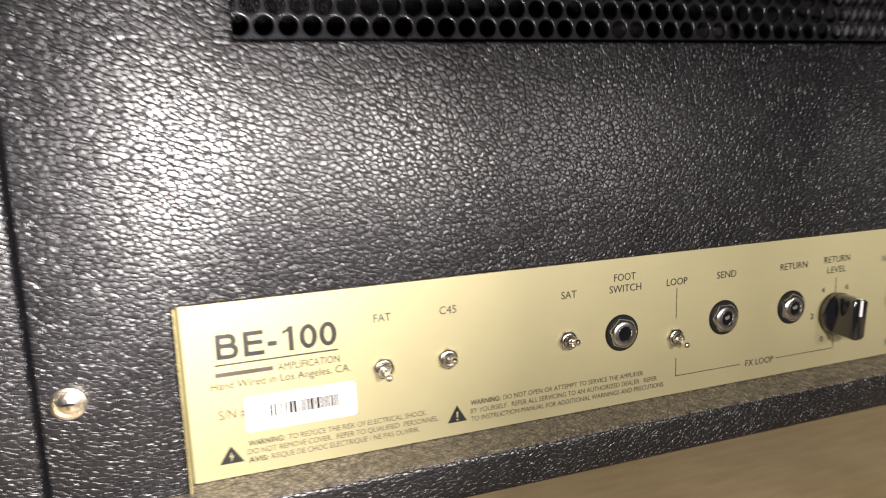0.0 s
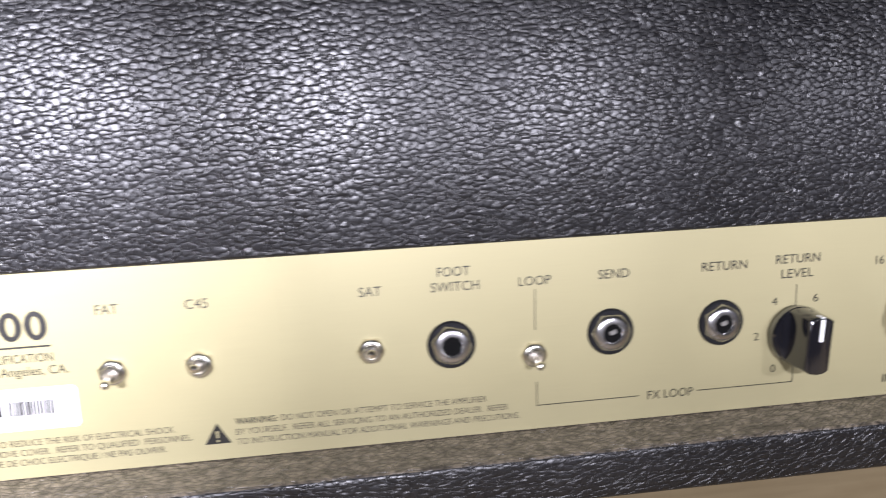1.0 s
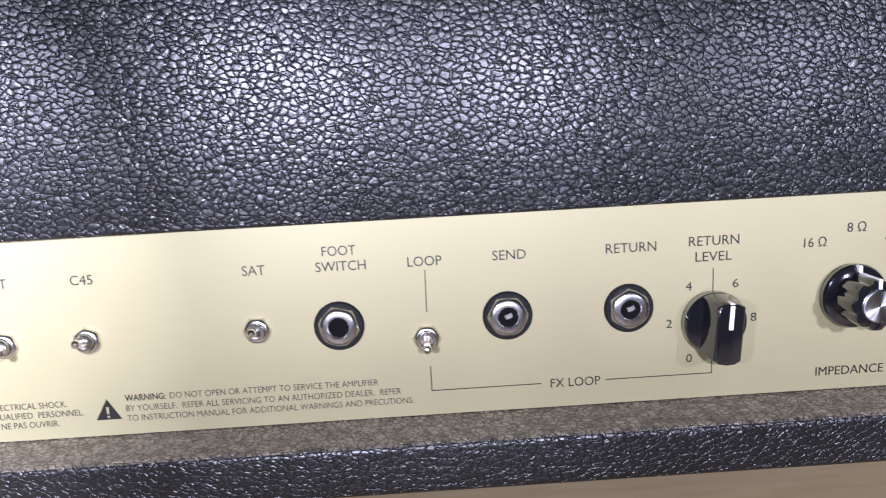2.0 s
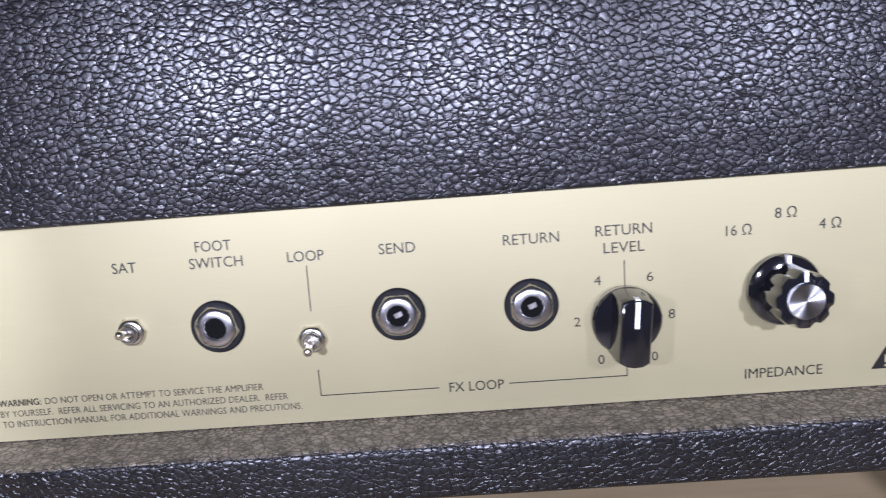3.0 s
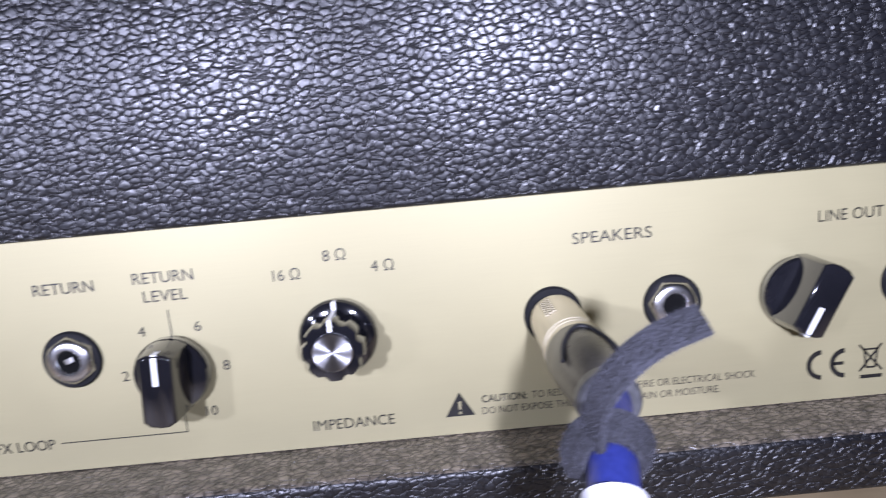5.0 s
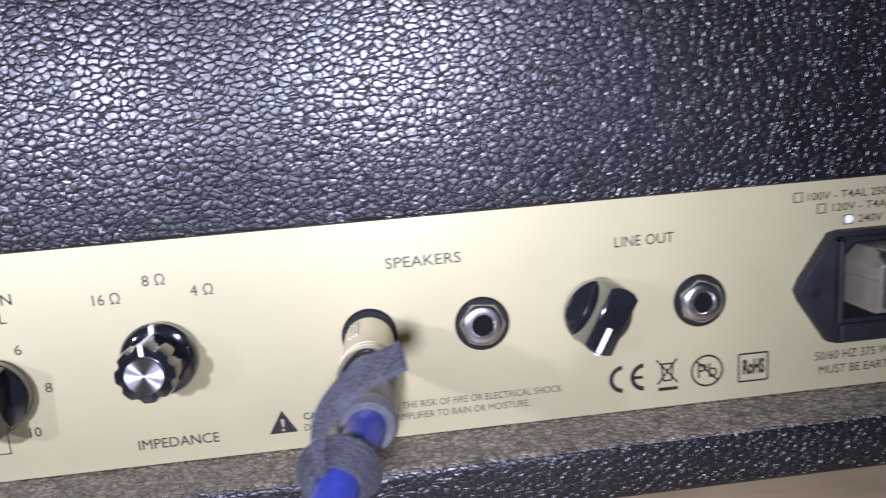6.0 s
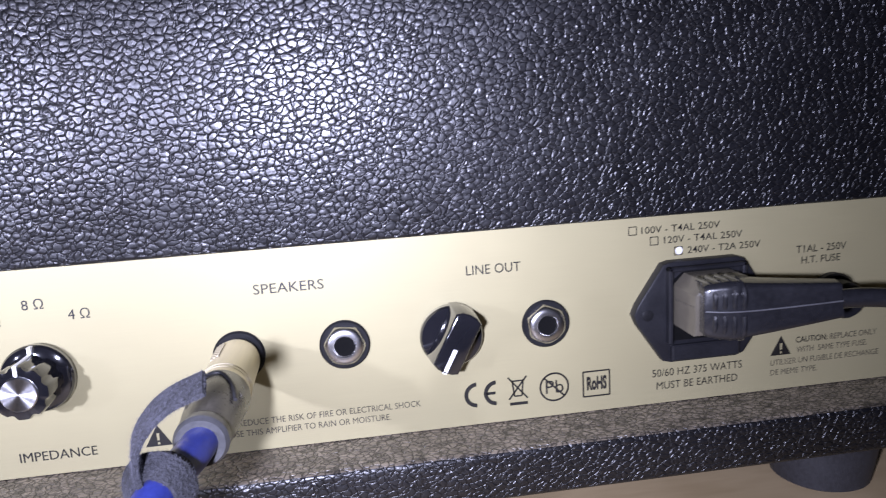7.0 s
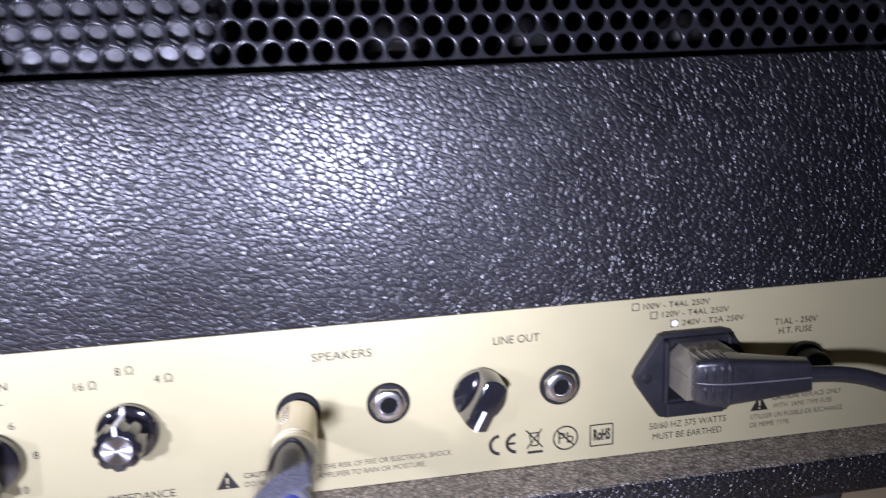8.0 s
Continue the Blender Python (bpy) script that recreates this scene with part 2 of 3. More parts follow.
def sweep(points, section, bm=None, up=(0, 0, 1), steps=8, grow=None):
    """Draws a closed section of (side, up) pairs along a smooth path."""
    bm = bm or bmesh.new()
    path = smooth_path(points, steps)
    rings, ref = [], Vector(up)
    for i, p in enumerate(path):
        t = (path[min(i + 1, len(path) - 1)] - path[max(i - 1, 0)]).normalized()
        side = t.cross(ref).normalized()
        ref = side.cross(t).normalized()
        k = grow(i / (len(path) - 1)) if grow else 1
        rings.append([bm.verts.new(p + side * u * k + ref * v * k) for u, v in section])
    n = len(section)
    for a, b in zip(rings, rings[1:]):
        for i in range(n):
            bm.faces.new((a[i], a[(i + 1) % n], b[(i + 1) % n], b[i]))
    bm.faces.new(rings[0])
    bm.faces.new(rings[-1])
    return bm


def circle(r, segs=20):
    return [(r * math.cos(2 * math.pi * i / segs), r * math.sin(2 * math.pi * i / segs)) for i in range(segs)]


def flat(points, y=-0.00012, bm=None, thick=0.0001):
    return prism([(x * 0.001, z * 0.001) for x, z in points], y + thick, y, 0, bm)


def bar(x0, z0, x1, z1, w, bm=None):
    """A printed line from one point to another, in millimetres."""
    d = Vector((x1 - x0, z1 - z0)).normalized() * w / 2
    n = Vector((-d.y, d.x))
    return flat([(x0 + n.x, z0 + n.y), (x1 + n.x, z1 + n.y), (x1 - n.x, z1 - n.y), (x0 - n.x, z0 - n.y)], bm=bm)


def arc(cx, cz, r, w, a0, a1, bm=None, n=24):
    """A printed arc, in millimetres and degrees."""
    bm = bm or bmesh.new()
    for i in range(n):
        p, q = radians(a0 + (a1 - a0) * i / n), radians(a0 + (a1 - a0) * (i + 1) / n)
        flat([(cx + k * math.cos(a), cz + k * math.sin(a)) for k, a in ((r - w / 2, p), (r + w / 2, p), (r + w / 2, q), (r - w / 2, q))], bm=bm)
    return bm


def glyphs(text, weight=0.0):
    c = bpy.data.curves.new("lettering", "FONT")
    c.body, c.size, c.offset, c.resolution_u = text, 1.0, weight, 3
    ob = bpy.data.objects.new("lettering", c)
    scene.collection.objects.link(ob)
    bpy.context.view_layer.update()
    me = bpy.data.meshes.new_from_object(ob.evaluated_get(bpy.context.evaluated_depsgraph_get()))
    bpy.data.objects.remove(ob)
    bpy.data.curves.remove(c)
    return me


CAP = max(v.co.y for v in glyphs("H").vertices)


def lettering(text, x0, x1, base, cap, parent, mat, weight=0.0, y=-0.00014):
    """Printed words from x0 to x1 on a base line, in millimetres."""
    me = glyphs(text, weight)
    xs = [v.co.x for v in me.vertices]
    kx, kz, lo = (x1 - x0) / (max(xs) - min(xs)), cap / CAP, min(xs)
    for v in me.vertices:
        v.co = Vector(((x0 + (v.co.x - lo) * kx) * 0.001, y, (base + v.co.y * kz) * 0.001))
    me.materials.clear()
    me.materials.append(mat)
    ob = new("lettering", me)
    ob.parent = parent
    return ob


# ---- the room ----
FLOOR = -0.0370
room = bmesh.new()
part("floor", box((-1.6, -2.2, FLOOR - 0.03), (2.2, 1.2, FLOOR), 0, bm=room), WOOD, None, "plain tan wooden floor under the amplifier", smooth=0)
tagged(bpy.data.objects["floor"], category="floor", kind="structure")
for wname, lo, hi in (("wall_north", (-1.7, 1.2, FLOOR), (2.3, 1.3, 2.4)), ("wall_south", (-1.7, -2.3, FLOOR), (2.3, -2.2, 2.4)),
                      ("wall_west", (-1.7, -2.2, FLOOR), (-1.6, 1.2, 2.4)), ("wall_east", (2.2, -2.2, FLOOR), (2.3, 1.2, 2.4)),
                      ("ceiling", (-1.6, -2.2, 2.37), (2.2, 1.2, 2.4))):
    ob = part(wname, box(lo, hi), WALL, None, "plain painted " + wname.split("_")[0] + " of the dark room", smooth=0)
    tagged(ob, category=wname.split("_")[0], kind="structure")

# ---- amplifier head ----
X0, X1 = -0.0615, 0.7025
DEPTH = 0.235
BASE = Vector((0.3205, 0.11, FLOOR))
amp = tagged(new("amplifier_head"), "black pebbled vinyl amplifier head with gold rear control plate", "amplifier")
amp.location = BASE
IN = -BASE


def amp_part(name, bm, mat, label="", smooth=30.0):
    return part(name, bm, mat, amp, label, IN, smooth)


TOP = 0.262
amp_part("bottom_rail", box((X0, -0.0200, -0.0166), (X1, DEPTH, -0.0005), 0.0021, 4), SHEEN_TOLEX, "black pebbled vinyl rail, pale plate reflection painted on its ledge")
amp_part("side_panel", box((X0, -0.0078, 0.0), (-0.0430, DEPTH, TOP), 0.0016, 3), TOLEX)
amp_part("side_panel", box((0.6855, -0.0078, 0.0), (X1, DEPTH, TOP), 0.0016, 3), TOLEX)
amp_part("top_panel", box((X0, -0.0078, TOP + 0.0004), (X1, DEPTH, TOP + 0.018), 0.003, 3), TOLEX)
amp_part("front_panel", box((-0.0440, DEPTH - 0.02, 0.0), (0.6850, DEPTH - 0.002, TOP), 0.001, 1), TOLEX)


def back_panel():
    """A board with an opening for the control plate and one for the grille."""
    bm = bmesh.new()
    xs = (-0.0414, -0.0004, 0.0260, 0.6145, 0.6440, 0.6840)
    zs = (0.0002, 0.0644, 0.1481, 0.2150, TOP - 0.001)
    grid = [[bm.verts.new((x, 0.0035, z)) for x in xs] for z in zs]
    for j in range(4):
        for i in range(5):
            plate_hole = j == 0 and 1 <= i <= 3
            grille_hole = j == 2 and i == 2
            if not (plate_hole or grille_hole):
                bm.faces.new((grid[j][i], grid[j][i + 1], grid[j + 1][i + 1], grid[j + 1][i]))
    made = bmesh.ops.extrude_face_region(bm, geom=list(bm.faces))["geom"]
    for v in made:
        if isinstance(v, bmesh.types.BMVert):
            v.co.y = -0.0080
    bmesh.ops.recalc_face_normals(bm, faces=bm.faces)
    sharp = [e for e in bm.edges if len(e.link_faces) == 2 and e.calc_face_angle() > 0.8]
    bmesh.ops.bevel(bm, geom=sharp, offset=0.0012, segments=3, profile=0.5, affect="EDGES")
    return bm


amp_part("back_panel", back_panel(), TOLEX, "black pebbled vinyl back panel")


def grille():
    """Perforated sheet: round holes in a hexagonal lattice."""
    verts, faces = [], []
    pitch, rows, hole = 0.008114, 9, 0.00325
    step = pitch * math.sqrt(3) / 2
    n, front, back = 24, 0.0040, 0.0054
    for r in range(-1, rows):
        z = 0.1545 + r * step
        for c in range(-1, 74):
            x = 0.0370 + (c - 1 + 0.5 * (r % 2)) * pitch
            if not 0.022 < x < 0.619:
                continue
            k = len(verts)
            if r < 0:
                verts += [(x + pitch / math.sqrt(3) * math.cos(b), front, z + pitch / math.sqrt(3) * math.sin(b)) for b in [math.pi / 6 + math.pi / 3 * i for i in range(6)]]
                faces.append(tuple(range(k, k + 6)))
                continue
            for i in range(n):
                a = 2 * math.pi * i / n
                # the hexagon has a flat towards each neighbour
                flat_r = pitch / 2 / math.cos((a + math.pi / 6) % (math.pi / 3) - math.pi / 6)
                for rad, y in ((flat_r, front), (hole + 0.00055, front), (hole + 0.00022, front + 0.00010), (hole + 0.00004, front + 0.00034), (hole, back)):
                    verts.append((x + rad * math.cos(a), y, z + rad * math.sin(a)))
            for i in range(n):
                p, q = k + 5 * i, k + 5 * ((i + 1) % n)
                for s in range(4):
                    faces.append((p + s, q + s, q + s + 1, p + s + 1))
    me = bpy.data.meshes.new("grille")
    me.from_pydata(verts, [], faces)
    me.materials.append(GRILLE)
    me.shade_smooth()
    me.set_sharp_from_angle(angle=radians(40))
    return me


amp_part("grille", grille(), GRILLE, "black perforated steel vent grille")

# inside, seen through the grille
CASE = plain("bright_transformer_case", (0.30, 0.30, 0.31), 0.33, 0.85, 300.0, 0.35, 0.4, 0.0003)
amp_part("chassis", box((0.004, 0.006, 0.001), (0.637, 0.16, 0.0625), 0.0015, 2), STEEL, "plain steel chassis box")
for x0, x1, top, y0, mat in ((0.075, 0.150, 0.150, 0.055, IRON), (0.306, 0.374, 0.185, 0.018, CASE)):
    t = amp_part("transformer", box((x0, y0, 0.063), (x1, y0 + 0.07, top), 0.004, 3), mat, "boxy mains transformer")
    part("bracket", box((x0 - 0.008, y0 + 0.01, 0.063), (x1 + 0.008, y0 + 0.06, 0.066), 0.0005, 1), STEEL, t)
for x in (0.200, 0.250, 0.437, 0.491, 0.556):
    prof = [(0.0, 0.0635), (0.017, 0.0635), (0.017, 0.078), (0.0145, 0.080), (0.0165, 0.092), (0.0165, 0.150), (0.012, 0.162), (0.004, 0.168), (0.0, 0.169)]
    base = amp_part("valve", lathe(prof[:4] + [(0.0, 0.080)], 28, None, (x, 0.045), "z"), BLACK, "glass valve on a black base")
    part("glass_bulb", lathe([(0.0, 0.0802)] + prof[3:], 28, None, (x, 0.045), "z"), GLASS, base)
    part("getter_flash", lathe([(0.0120, 0.1555), (0.0110, 0.1600), (0.0040, 0.1665), (0.0, 0.1672)], 24, None, (x, 0.045), "z"), CHROME, base, "silvery getter flash")
    part("clamp", lathe([(0.0172, 0.066), (0.0176, 0.066), (0.0176, 0.076), (0.0172, 0.076)], 28, None, (x, 0.045), "z"), CHROME, base)
    part("anode", box((x - 0.009, 0.039, 0.084), (x + 0.009, 0.051, 0.152), 0.002, 2), IRON, base)

# feet
def foot(x, y):
    prof = [(0.0, FLOOR), (0.0145, FLOOR), (0.0165, FLOOR + 0.0012), (0.0196, -0.0170), (0.0, -0.0170)]
    return lathe(prof, 40, None, (x, y), "z")


for x, y in ((0.590, 0.006), (0.051, 0.006), (0.051, 0.19), (0.590, 0.19)):
    amp_part("foot", foot(x, y), RUBBER, "round black rubber foot")

# panel screw with cup washer
cup = part("panel_screw", lathe([(0.0056, -0.001), (0.0056, 0.0008), (0.0050, 0.0020), (0.0042, 0.0022), (0.0036, 0.0014), (0.0, 0.0014)], 32), NICKEL, amp,
           "nickel screw in a cup washer", IN + Vector((-0.0327, -0.0080, 0.0385)))
part("screw_head", lathe([(0.0034, 0.0014), (0.0033, 0.0021), (0.0022, 0.0027), (0.0, 0.0029)], 28), NICKEL, cup)
# raised bars coloured as dark as the shade in a cut slot
slot = box((-0.0017, -0.00305, -0.0003), (0.0017, -0.0026, 0.0003))
box((-0.0003, -0.00306, -0.0017), (0.0003, -0.0026, 0.0017), bm=slot)
part("cross_slot", slot, DARK, cup)


# ---- gold control plate ----
def control_plate():
    """Sheet metal, folded back at both ends."""
    bm = bmesh.new()
    prof = [(0.0002, 0.006), (0.0002, 0.0022), (0.0006, 0.0009), (0.0014, 0.0001), (0.0022, 0.0), (0.641, 0.0), (0.6419, 0.0001), (0.6429, 0.0009), (0.6434, 0.0022), (0.6434, 0.006)]
    lo = [bm.verts.new((x, y, -0.0002)) for x, y in prof]
    hi = [bm.verts.new((x, y, 0.0660)) for x, y in prof]
    n = len(prof)
    bm.faces.new(lo), bm.faces.new(hi)
    for i in range(n):
        bm.faces.new((lo[i], lo[(i + 1) % n], hi[(i + 1) % n], hi[i]))
    return bm


plate = amp_part("control_plate", control_plate(), GOLD, "brushed gold metal plate with black printing")
for x0 in (-0.0002, 0.6430):
    part("end_flange", box((x0, -0.0086, 0.0002), (x0 + 0.0006, 0.0004, 0.0642), 0.0002, 1), FLANGE, plate, "dull gold end of the plate bent outwards")

WORDS = [
    ("AMPLIFICATION", 32.2, 54.2, 36.3, 2.6, 0.0),
    ("Hand Wired in Los Angeles, CA.", 9.3, 58.0, 32.3, 2.7, 0.0),
    ("FAT", 67.6, 74.2, 49.2, 3.0, 0.0), ("C45", 93.2, 100.0, 49.0, 3.0, 0.0), ("SAT", 145.2, 152.2, 48.8, 3.0, 0.0),
    ("FOOT", 169.9, 180.2, 53.4, 3.0, 0.0), ("SWITCH", 167.6, 183.0, 48.6, 3.0, 0.0), ("LOOP", 195.8, 206.3, 48.6, 3.0, 0.0),
    ("SEND", 222.0, 232.4, 49.0, 3.0, 0.0), ("RETURN", 257.2, 273.0, 49.0, 3.0, 0.0), ("RETURN", 283.2, 299.0, 49.7, 3.0, 0.0),
    ("LEVEL", 285.3, 296.8, 44.7, 3.0, 0.0), ("4", 282.3, 284.3, 35.6, 2.7, 0.0), ("6", 297.2, 299.1, 35.8, 2.7, 0.0),
    ("2", 276.2, 278.1, 23.8, 2.7, 0.0), ("8", 303.2, 305.1, 24.4, 2.7, 0.0), ("0", 282.7, 284.6, 12.0, 2.7, 0.0), ("10", 296.9, 300.0, 12.0, 2.7, 0.0),
    ("FX LOOP", 239.0, 255.0, 6.4, 2.9, 0.0), ("16 \u03a9", 319.5, 326.6, 47.2, 2.9, 0.0), ("8 \u03a9", 333.0, 339.0, 51.3, 2.9, 0.0),
    ("4 \u03a9", 345.2, 351.3, 47.4, 2.9, 0.0), ("IMPEDANCE", 325.0, 347.2, 4.6, 2.9, 0.0), ("SPEAKERS", 398.3, 419.3, 49.7, 3.0, 0.0),
    ("LINE OUT", 463.2, 480.5, 49.6, 3.0, 0.0), ("100V - T4AL 250V", 520.4, 547.0, 57.9, 2.2, 0.004), ("120V - T4AL 250V", 528.0, 554.8, 54.2, 2.2, 0.004),
    ("240V - T2A 250V", 536.0, 561.2, 50.3, 2.2, 0.004), ("50/60 HZ 375 WATTS", 523.8, 555.6, 9.1, 2.6, 0.0), ("MUST BE EARTHED", 525.3, 554.0, 4.6, 2.6, 0.0),
    ("T1AL - 250V", 574.0, 592.0, 47.0, 2.4, 0.004), ("H.T. FUSE", 576.0, 590.0, 43.2, 2.4, 0.004), ("Pb", 487.3, 493.3, 7.6, 4.4, 0.0), ("RoHS", 501.2, 508.0, 7.4, 4.2, 0.045),
]
SMALL = [
    ("WARNING:", 20.0, 32.6, 10.2, 2.0, 0.014), ("TO REDUCE THE RISK OF ELECTRICAL SHOCK.", 34.0, 86.4, 10.2, 2.0, 0.0),
    ("DO NOT REMOVE COVER.  REFER TO QUALIFIED  PERSONNEL.", 19.6, 91.2, 7.1, 2.0, 0.0),
    ("AVIS:", 19.6, 26.4, 4.0, 2.0, 0.014), ("RISQUE DE CHOC ELECTRIQUE / NE PAS OUVRIR.", 27.6, 83.2, 4.0, 2.0, 0.0),
    ("WARNING:", 104.5, 117.3, 10.9, 2.0, 0.014), ("DO NOT OPEN OR ATTEMPT TO SERVICE THE AMPLIFIER", 118.6, 184.2, 10.9, 2.0, 0.0),
    ("BY YOURSELF.  REFER ALL SERVICING TO AN AUTHORIZED DEALER.  REFER", 104.5, 191.2, 7.5, 2.0, 0.0),
    ("TO INSTRUCTION MANUAL FOR ADDITIONAL WARNINGS AND PRECUTIONS.", 104.5, 195.0, 4.2, 2.0, 0.0),
    ("CAUTION:", 371.2, 383.6, 8.3, 2.0, 0.014), ("TO REDUCE THE RISK OF FIRE OR ELECTRICAL SHOCK", 385.0, 446.2, 8.3, 2.0, 0.0),
    ("DO NOT EXPOSE THIS AMPLIFIER TO RAIN OR MOISTURE.", 371.2, 436.4, 4.9, 2.0, 0.0),
    ("CAUTION:", 575.0, 586.6, 15.8, 2.0, 0.014), ("REPLACE ONLY", 587.6, 605.0, 15.8, 2.0, 0.004), ("WITH  SAME TYPE FUSE.", 575.4, 601.5, 12.3, 2.0, 0.0),
    ("UTILISER UN FUSIBLE DE RECHANGE", 566.0, 606.0, 8.5, 2.0, 0.0), ("DE MEME TYPE.", 566.0, 583.2, 5.0, 2.0, 0.0),
    ("S/N #", 11.0, 20.6, 21.4, 3.3, 0.0),
]
for text, x0, x1, base, cap, weight in WORDS:
    lettering(text, x0, x1, base, cap, plate, INK, weight)
for text, x0, x1, base, cap, weight in SMALL:
    lettering(text, x0, x1, base, cap, plate, INK if weight > 0.01 else GREY_INK, weight)

# printed lines, the maker's name as a bar, warning triangles and marks
for x0, z0, x1, z1, w in ((11.0, 41.0, 54.0, 41.0, 0.55), (201, 47.3, 200.8, 33.8, 0.28), (201, 16, 201, 7.8, 0.28), (200.9, 7.9, 236, 7.9, 0.28),
                          (256.6, 7.9, 291.1, 7.9, 0.28), (291, 7.9, 291, 16, 0.28), (291, 42.3, 291, 33, 0.28)):
    part("printed_line", bar(x0, z0, x1, z1, w), INK, plate, smooth=0)
for x0, x1 in ((11.0, 30.6),):
    part("printed_bar", bar(x0, 37.5, x1, 37.5, 1.5), GREY_INK, plate, smooth=0)


def bold_name(x0, x1, base, cap):
    """The model's name, BE-100, in broad sans letters drawn stroke by stroke, in millimetres."""
    w, count = cap * 0.2, itertools.count()

    def quad(points, bm):
        flat(points, -0.00014 - 0.000002 * next(count), bm)

    def bowl(cx, cz, rx, rz, a0, a1, bm, n=28):
        for i in range(n):
            p, q = (radians(a0 + (a1 - a0) * k / n) for k in (i, i + 1))
            quad([(cx + (rx - d) * math.cos(a), cz + (rz - d * 0.86) * math.sin(a)) for d, a in ((w, p), (0, p), (0, q), (w, q))], bm)

    def stroke(xa, za, xb, zb, bm):
        quad([(xa, za), (xb, za), (xb, zb), (xa, zb)], bm)

    z, mid, top = base, base + cap * 0.53, base + cap
    k = (x1 - x0) / 42.0
    b = bmesh.new()
    stroke(x0, z, x0 + w, top, b)
    for lo, hi, reach in ((mid - w * 0.43, top, 6.9 * k), (z, mid + w * 0.43, 7.5 * k)):
        r = (hi - lo) / 2
        bend = min(r, 3.0 * k)
        stroke(x0 + w, lo, x0 + reach - bend, lo + w * 0.86, b)
        stroke(x0 + w, hi - w * 0.86, x0 + reach - bend, hi, b)
        bowl(x0 + reach - bend, (lo + hi) / 2, bend, r, -90, 90, b)
    e, ex = bmesh.new(), x0 + 9.2 * k
    stroke(ex, z, ex + w, top, e)
    for za, reach in ((z, 7.0), (mid - w * 0.43, 6.5), (top - w * 0.86, 6.9)):
        stroke(ex + w, za, ex + reach * k, za + w * 0.86, e)
    dash = bmesh.new()
    stroke(x0 + 17.3 * k, z + cap * 0.30, x0 + 20.6 * k, z + cap * 0.30 + w * 0.95, dash)
    one, ox = bmesh.new(), x0 + 24.6 * k
    stroke(ox, z, ox + w, top, one)
    quad([(ox - 2.0 * k, top - cap * 0.28), (ox, top - cap * 0.19), (ox, top), (ox - 0.5 * k, top - cap * 0.09), (ox - 2.0 * k, top - cap * 0.17)], one)
    made = [b, e, dash, one]
    for cx in (31.6, 38.6):
        zero = bmesh.new()
        bowl(x0 + cx * k, z + cap / 2, 3.1 * k, cap / 2, 0, 360, zero, 48)
        made.append(zero)
    for bm in made:
        part("lettering", bm, INK, plate, "bold black letter of the model name", smooth=0)


bold_name(12.0, 54.0, 43.0, 8.8)


def triangle(x, z, w, h, mark):
    t = part("warning_triangle", flat([(x - w / 2, z), (x + w / 2, z), (x, z + h)]), INK, plate, "black warning triangle", smooth=0)
    if mark == "bolt":
        pts = [(x + 0.2, z + 4.4), (x - 0.9, z + 2.3), (x - 0.1, z + 2.5), (x - 0.3, z + 0.7), (x + 0.8, z + 3.0), (x + 0.05, z + 2.8)]
        part("mark", flat(pts, -0.00026), GOLD, t, smooth=0)
    else:
        b = flat([(x - 0.42, z + 4.2), (x - 0.3, z + 1.9), (x + 0.3, z + 1.9), (x + 0.42, z + 4.2)], -0.00026)
        flat([(x - 0.35, z + 1.3), (x - 0.35, z + 0.6), (x + 0.35, z + 0.6), (x + 0.35, z + 1.3)], -0.00026, b)
        part("mark", b, GOLD, t, smooth=0)


triangle(14.0, 5.0, 8.4, 6.4, "bolt")
triangle(98.8, 5.1, 8.0, 6.8, "point")
triangle(365.2, 5.0, 8.0, 6.8, "point")
triangle(569.6, 12.0, 7.4, 6.8, "point")

ce = arc(464.6, 9.9, 3.6, 1.3, 93, 267)
arc(471.0, 9.9, 3.6, 1.3, 93, 267, ce)
bar(467.6, 9.9, 470.6, 9.9, 0.9, ce)
part("conformity_mark", ce, INK, plate, smooth=0)
bn = bar(474.8, 14.6, 481.2, 7.0, 0.55)
bar(481.0, 14.6, 475.0, 7.0, 0.55, bn)
for a in ((475.8, 13.2, 480.2, 13.2), (476.2, 13.2, 476.8, 8.0), (479.8, 13.2, 479.3, 8.0), (476.8, 8.0, 479.3, 8.0)):
    bar(*a, 0.5, bn)
bar(475.2, 5.4, 481.2, 5.4, 1.0, bn)
part("disposal_mark", bn, INK, plate, smooth=0)
pb = arc(490.2, 9.7, 4.7, 0.6, 0, 360, None, 40)
bar(486.9, 13.0, 493.5, 6.4, 0.6, pb)
part("lead_free_mark", pb, INK, plate, smooth=0)
for mark, x0, z0, x1, z1, w in (("compliance_frame", 500.0, 5.0, 509.0, 13.6, 0.5), ("voltage_box", 516.2, 57.8, 518.8, 60.4, 0.28), ("voltage_box", 523.4, 54.0, 526.0, 56.6, 0.28), ("voltage_box", 531.6, 50.1, 534.2, 52.7, 0.28)):
    fr = bar(x0, z0, x1, z0, w)
    bar(x0, z1, x1, z1, w, fr), bar(x0, z0, x0, z1, w, fr), bar(x1, z0, x1, z1, w, fr)
    part(mark, fr, INK, plate, smooth=0)
part("white_dot", flat([(533.0 + 1.25 * math.cos(a * 0.3142), 51.5 + 1.25 * math.sin(a * 0.3142)) for a in range(20)], -0.0003), PAPER, plate, "small white paint dot", smooth=0)


